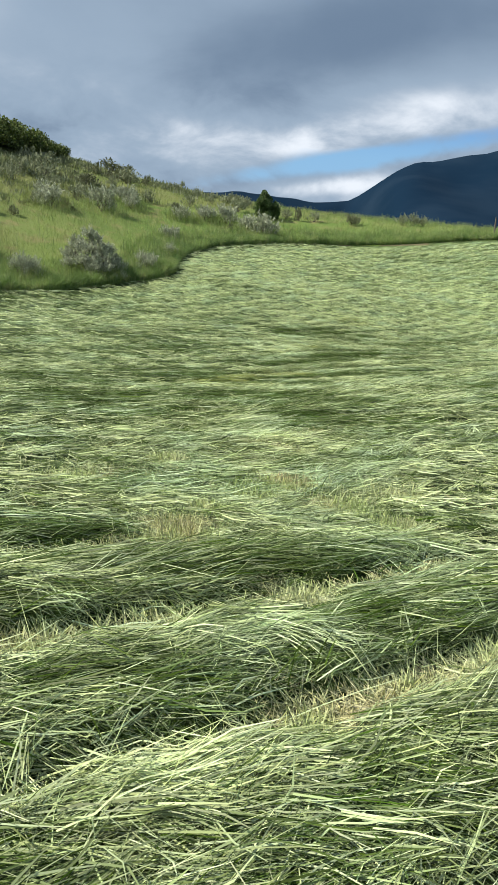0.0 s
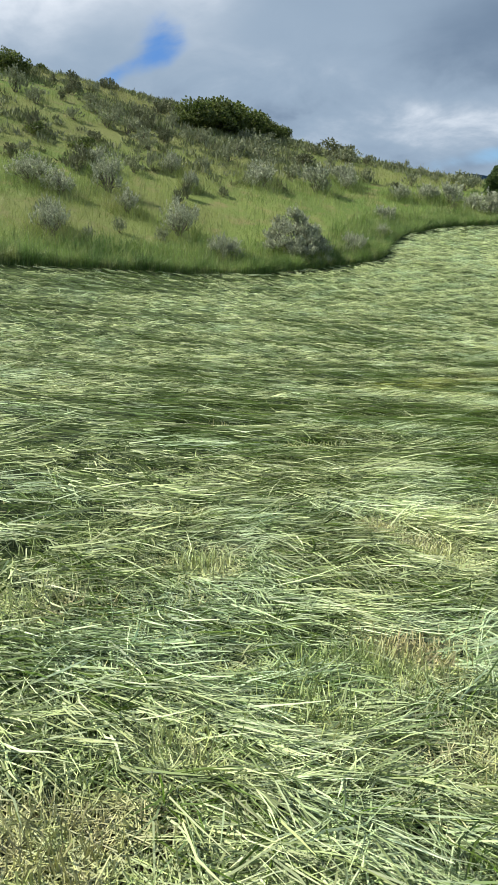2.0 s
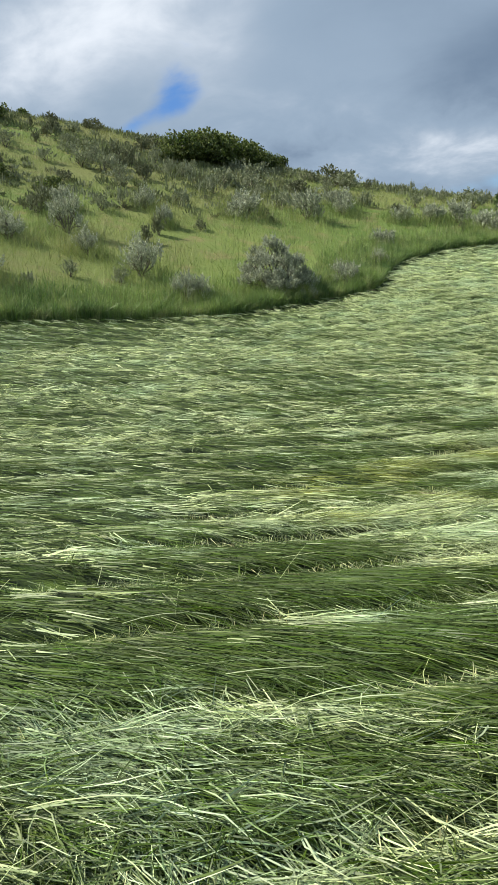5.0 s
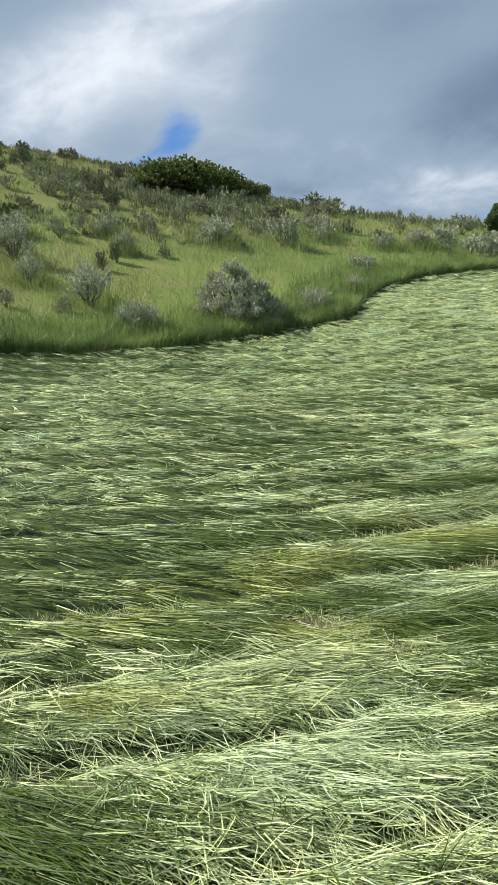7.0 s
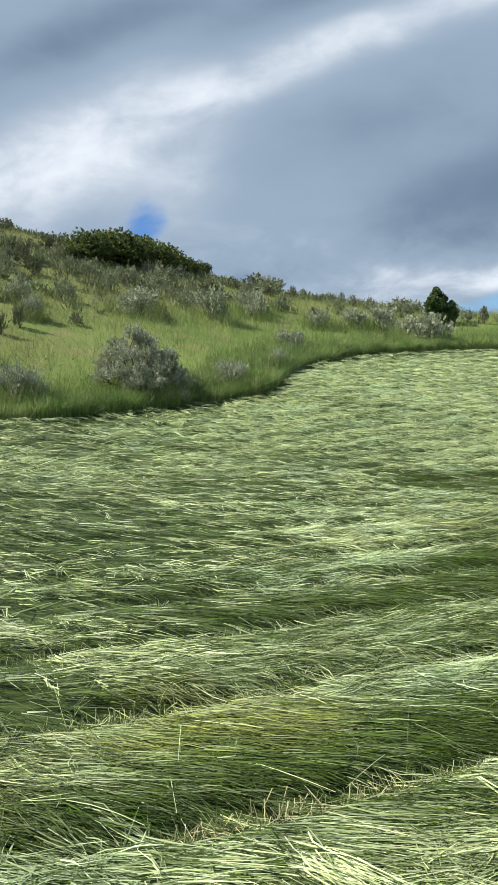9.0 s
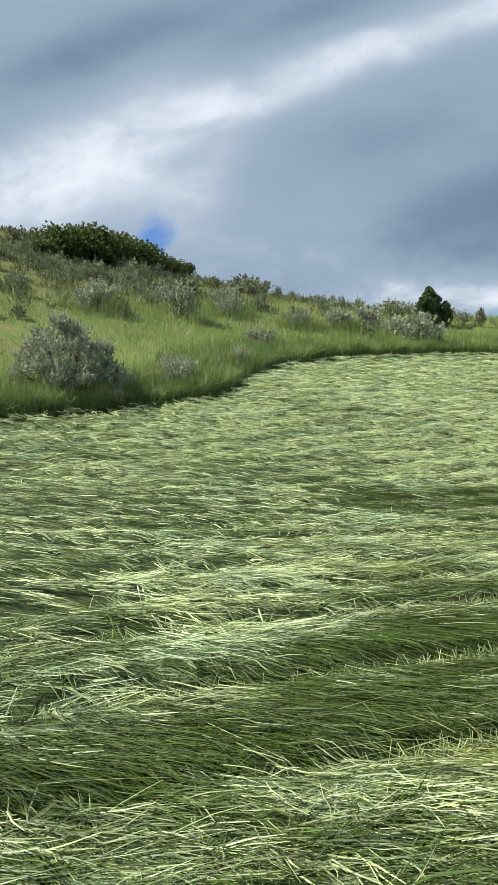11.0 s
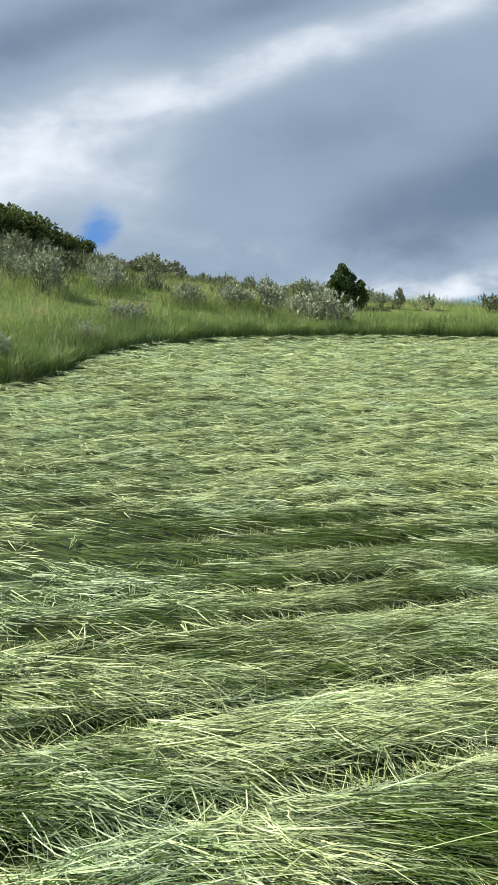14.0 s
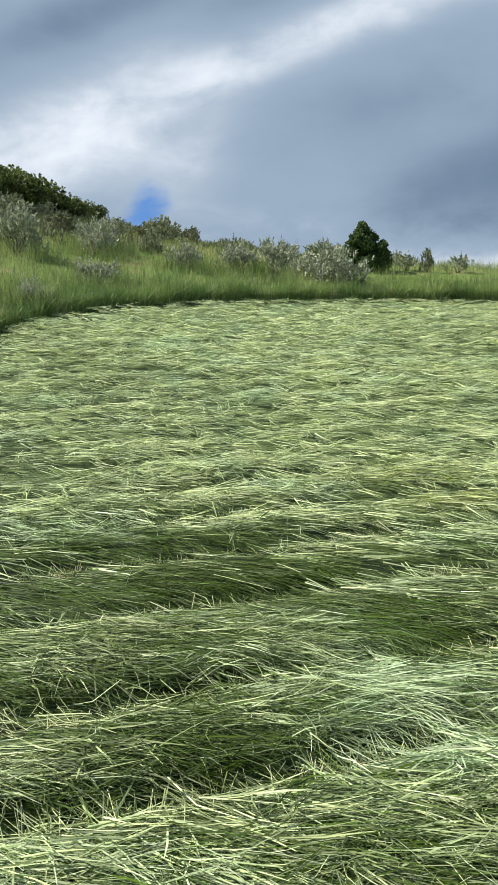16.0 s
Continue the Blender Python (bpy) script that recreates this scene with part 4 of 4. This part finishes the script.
RIDGE = ((-11.7, 67.0, 1.65, 1.05), (-7.6, 53.7, 1.54, 1.2), (-18.5, 54.8, 1.04, 1), (-9.6, 56.6, 1.17, 0.85), (-9.6, 50.0, 0.72, 0.7), (-5.5, 67.5, 2.43, 1.3), (-3.3, 59.3, 1.2, 1.05), (0.2, 67.4, 0.8, 0.9), (-0.3, 61.4, 1.42, 1.05),
         (1.5, 64.6, 0.8, 1.05), (3.2, 66.9, 2.37, 0.9), (4.2, 66.2, 1.04, 1), (6.8, 66.8, 1.19, 0.7), (-6.3, 63.3, 1.13, 0.9), (-1.8, 70.6, 1.8, 0.7), (3.4, 62.7, 1.8, 1.15))
HIGH = ((-26.9, 54.7, 2.1, 1.6), (-25.1, 63.4, 1.62, 0.97), (-20.1, 55.7, 1.39, 1.4), (-17.3, 52.9, 1.72, 1.02), (-11.9, 31.7, 0.63, 0.62), (-12.3, 57.9, 1.83, 1.3), (-11.4, 62.7, 1.97, 1.3), (-24.7, 53.2, 1.85, 1.2), (-19.9, 42.0, 1.08, 0.63),
         (-21.8, 56.4, 1.89, 1), (-21.7, 52.5, 1.33, 0.83), (-13.9, 32.4, 1.19, 1.08))
for x, y, w, h in SLOPE + RIDGE + HIGH:
    sagebrush(x, y, w, h, "dull grey-green sagebrush among the grass of the slope", "sagebrush on the hillside", GREY)
DUSKY = ((-18.2, 57.2, 1.33, 1.4), (-19.7, 59.0, 1.39, 1.15), (-19.7, 63.4, 1.92, 1.4), (-25.6, 61.4, 1.31, 1.1), (-26.5, 68.9, 0.98, 0.85), (-25.6, 69.2, 1.22, 0.75), (-27.4, 61.6, 0.5, 0.8), (-24.4, 56.6, 0.8, 0.75), (-9.9, 45.2, 0.68, 0.62),
         (-11.2, 41.3, 0.62, 1), (-16.2, 54.2, 1.41, 1.15), (-25.3, 59.7, 0.85, 0.8), (-7.9, 60.3, 1.96, 1), (-18.2, 55.6, 1.06, 1), (-8.4, 68.9, 1.26, 0.9), (-1.2, 57.4, 0.98, 0.85), (2.7, 55.3, 0.62, 0.6), (8.2, 62.1, 0.72, 1.15), (12.4, 62.3, 1.25, 1.0),
         (-4.1, 69.0, 0.8, 1), (-6.6, 68.5, 2.4, 1))
SHADE = ((-27.2, 64.5, 1.39, 1.13), (-27.2, 71.8, 1.83, 0.93), (-21.9, 47.3, 1.02, 1.3), (-19.7, 66.2, 1.35, 1.4), (-16.8, 41.9, 1.55, 1.43), (-11.2, 42.8, 0.67, 1.15), (-19.7, 40.4, 1.04, 0.86), (-19.0, 49.2, 1.22, 0.69), (-33.0, 63.7, 1.15, 1.02))
for x, y, w, h in DUSKY + SHADE:
    ob = sagebrush(x, y, w, h, "dark olive brush in the grass of the slope", "brush on the hillside", BRUSH)
    ob.name = "brush_shrub"
CREST = ((7.3, 62.6, 1.3, 0.75), (9.5, 62.4, 1.2, 0.85), (12.9, 62.8, 0.9, 0.9), (16.9, 63.5, 1.1, 0.95), (17.8, 63.7, 1.3, 1.0), (18.7, 63.9, 0.9, 0.8),
         (-7.9, 76.5, 2.4, 1.4), (-6.5, 76.1, 2, 1.2), (-4.3, 76.3, 0.9, 0.7), (-1.1, 75.3, 0.6, 1))
for x, y, w, h in CREST:
    sagebrush(x, y, w, h, "small grey sagebrush on the crest of the hill", "sagebrush on the hillside", BRUSH if w >= 2 else GREY)
_r = np.random.default_rng(91)
_n = 0
while _n < 40:
    x, y = _r.uniform(-46, -6), _r.uniform(30, 76)
    d = float(beyond(x, y)[0])
    up = float(land(x, y))
    if d < 8 or x > -0.5 - 0.622 * (y - 5) or _r.random() > ease(np.array(up), 1.6, 5.0) * (0.7 + 0.45 * float(wander(x, y, 5.0, 4))):
        continue
    w = _r.uniform(0.6, 2.1)
    if _r.random() < 0.38:
        sagebrush(x, y, w, w * _r.uniform(0.36, 0.58), "grey-green sagebrush scattered over the upper hillside", "sagebrush on the hillside", GREY)
    else:
        ob = sagebrush(x, y, w * 1.2, w * _r.uniform(0.3, 0.48), "low olive-brown brush on the upper hillside", "brush on the hillside", BRUSH)
        ob.name = "brush_shrub"
    _n += 1


_spots = np.array([row for row in BIG + LOWER + MIDDLE])
_k = rng.integers(0, len(_spots), 17000)
_a, _q = rng.uniform(0, 6.28, len(_k)), rng.uniform(0.3, 0.85, len(_k)) * _spots[_k, 2]
_x, _y = _spots[_k, 0] + np.cos(_a) * _q, _spots[_k, 1] + np.sin(_a) * _q
_k = beyond(_x, _y) > 0.1
standing("shrub_grass", _x[_k], _y[_k], rng.uniform(0.4, 0.8, _k.sum()), 0.007, 2, "tall grass grown up round the sagebrush", M_GRASS)


def tree_meshes(seed, wide, high, lobes, twigs, count, leaf, material, base=0.25, cone=0.0, small=1.0, shape=None):
    """A tree with crooked limbs to each lobe of an uneven crown of leafy sprays."""
    r = np.random.default_rng(seed)
    wood = [limb(r, (0, 0, -0.1), (r.normal(0, 0.05), r.normal(0, 0.05), high * 0.45), 0.05 * high ** 0.7, 0.08)]
    centre, way, size = [], [], []
    for i in range(len(shape) * 3 if shape else lobes):
        z = base + (0.92 - base) * r.uniform(0, 1) ** (1 + 0.5 * cone)
        reach = wide * 0.5 * (1 - cone * z) * r.uniform(0.15, 0.95 if cone else 0.8)
        if not cone:
            z *= 1 - 0.4 * (reach / (wide * 0.4)) ** 2
        a = r.uniform(0, 6.28)
        c = np.array([math.cos(a) * reach, math.sin(a) * reach, z * high])
        rad = small * wide * r.uniform(0.13, 0.22) * (1 - 0.7 * cone * z)
        if shape:
            east, z, rad = shape[i // 3]
            c = np.array([east, r.normal(0, 0.28), z * high]) + r.normal(0, 0.07, 3)
            rad *= r.uniform(0.6, 1.1)
        wood.append(limb(r, (0, 0, high * min(0.42, z * 0.6)), c, 0.02 * high ** 0.7))
        q = r.normal(0, 1, (twigs, 3))
        q /= np.linalg.norm(q, axis=1, keepdims=True)
        centre.append(c + q * (rad * r.uniform(0.35, 1.25 if shape else 1.0, twigs))[:, None] * [1, 1, 0.85])
        d = q + [0, 0, 0.35]
        way.append(d / np.linalg.norm(d, axis=1, keepdims=True))
        size.append(np.full(twigs, leaf * (1.3 if cone else 0.7)))
    wv, wf = joined(wood)
    lv, lf = leaves(r, np.vstack(centre), np.vstack(way), np.concatenate(size), count, leaf, leaf * 0.5, 1.4, 2)
    lv[:, 2] = np.maximum(lv[:, 2], 0.03)
    return mesh_of("trunk", wv, wf, M_BARK, True), mesh_of("crown", lv, lf, material)


def tree(name, meshes, x, y, scale, turn, label, category, group=""):
    root = new(name)
    root.matrix_basis = Matrix.LocRotScale((x, y, float(land(x, y))), Euler((0, 0, turn)), (scale,) * 3)
    part("trunk", meshes[0], root), part("crown", meshes[1], root)
    return tagged(root, label, category, group)


OAKS = [tree_meshes(60 + i, 4.6, 2.15, 44, 34, 6, 0.11, M_OAK, 0.1, 0.0, 0.75) for i in range(3)]
OAK_SCRUB = tree_meshes(64, 4.2, 2.7, 12, 20, 5, 0.24, M_OAK, 0.08)
GROVE = ((-12.3, 74.3, 0.45), (-12.9, 72.5, 0.53), (-13.6, 70.7, 0.66), (-14.2, 69.0, 0.78), (-15.1, 67.3, 0.9), (-16.0, 65.6, 0.88), (-16.9, 63.9, 0.8), (-17.5, 62.5, 0.42), (-15.5, 70.2, 0.78), (-16.8, 67.9, 0.78))
for i, (x, y, s) in enumerate(GROVE):
    tree("oak_tree", OAKS[i % 3], x, y, 1.18 * s, 1.9 * i, "low dark green scrub oak in a dense grove on the crest", "tree", "oaks of the grove")
CONE = ((-0.32, 0.14, 0.33), (0.32, 0.14, 0.33), (0.0, 0.18, 0.4), (0.6, 0.1, 0.28), (0.56, 0.28, 0.26), (-0.36, 0.34, 0.32), (0.36, 0.36, 0.33), (0.0, 0.42, 0.4), (-0.33, 0.5, 0.29), (0.34, 0.5, 0.3), (0.0, 0.6, 0.36), (-0.25, 0.65, 0.25), (0.24, 0.64, 0.26), (0.0, 0.74, 0.28), (-0.15, 0.79, 0.19), (0.13, 0.79, 0.19), (-0.02, 0.87, 0.17), (-0.06, 0.95, 0.08))
SPIRE = ((0.0, 0.12, 0.26), (-0.26, 0.18, 0.24), (-0.22, 0.4, 0.21), (0.05, 0.28, 0.24), (0.02, 0.48, 0.2), (0.05, 0.62, 0.16), (0.06, 0.77, 0.11), (0.08, 0.9, 0.06))
tree("juniper_tree", tree_meshes(70, 2.0, 2.05, 0, 120, 6, 0.06, M_JUNIPER, 0.03, 0.9, 1.0, CONE), 5.44, 61.56, 0.98, radians(-4), "small dark green cone-shaped juniper on the hill crest", "tree")
tree("juniper_tree", tree_meshes(71, 1.2, 1.42, 0, 110, 6, 0.06, M_JUNIPER, 0.04, 0.7, 1.0, SPIRE), 6.26, 61.5, 0.95, radians(-4), "slender low juniper beside a taller one", "tree")
tree("oak_tree", OAKS[1], -30.29, 60.65, 0.8, 0.7, "lone dark scrub oak high on the hillside", "tree")
_n = 0
while _n < 7:
    x, y = _r.uniform(-34, -9), _r.uniform(46, 70)
    if _r.random() > ease(np.array(float(land(x, y))), 4, 8) or (x > -20 and y > 56):
        continue
    tree("oak_shrub", OAK_SCRUB, x, y, _r.uniform(0.2, 0.42), _r.uniform(0, 6), "small olive green oak scrub on the upper slope", "shrub", "oak scrub on the slope")
    _n += 1


# ---------------------------------------------------------------- post and mountain
def build_post():
    v, f = tube([(0, 0, -0.2), (0.0, 0, 0.5), (-0.03, 0, 1.25), (-0.06, 0.02, 1.45)], [0.07, 0.065, 0.055, 0.01], 8)
    ob = new("fence_post", mesh_of("fence_post", v, f, M_BARK, True))
    ob.matrix_basis = pose(22.6, 58.4, float(land(22.6, 58.4)), 0, 2, 0)
    tagged(ob, "dark weathered wooden post leaning in the grass", "post")


build_post()


def build_mountain():
    """A dark wooded mountain with spurs, some 2.4 km off, and a low ridge running on from its foot."""
    reach = np.linspace(-1.0, 1.9, 260)
    rows = np.linspace(0, 1, 26)
    crest = np.interp(reach, (-1.0, 0.0, 0.09, 0.15, 0.19, 0.21, 0.245, 0.273, 0.30, 0.335, 0.37, 0.6, 1.0, 1.9),
                      (0.012, 0.012, 0.010, 0.006, 0.006, 0.0225, 0.048, 0.0605, 0.061, 0.067, 0.0775, 0.11, 0.10, 0.05))
    u, k = np.meshgrid(reach, rows)
    top = np.tile(crest, (len(rows), 1))
    dist = 2400 - 900 * (1 - k) * np.minimum(1, top / 0.05) + 60 * np.sin(u * 31) * (1 - k)
    rough = 0.006 * (np.sin(u * 47 + k * 5) + np.sin(u * 91 - k * 9) * 0.6 + np.sin(u * 173) * 0.3)
    spur = 0.012 * np.sin(u * 26 + 2.2 * k) * np.sin(k * math.pi)
    z = ((top + 0.03) * k ** 0.85 - 0.03 + spur * np.minimum(1, top / 0.05)) * dist + rough * 2400 * 0.25 * k + 3.5
    v = np.stack([u * dist, dist, z], 2).reshape(-1, 3)
    _, _, f = grid(reach, rows)
    tagged(new("mountain", mesh_of("mountain", v, f, M_ROCK, True)), "distant forested mountain with cloud shadow painted into its dark blue", "mountain", kind="structure")


build_mountain()
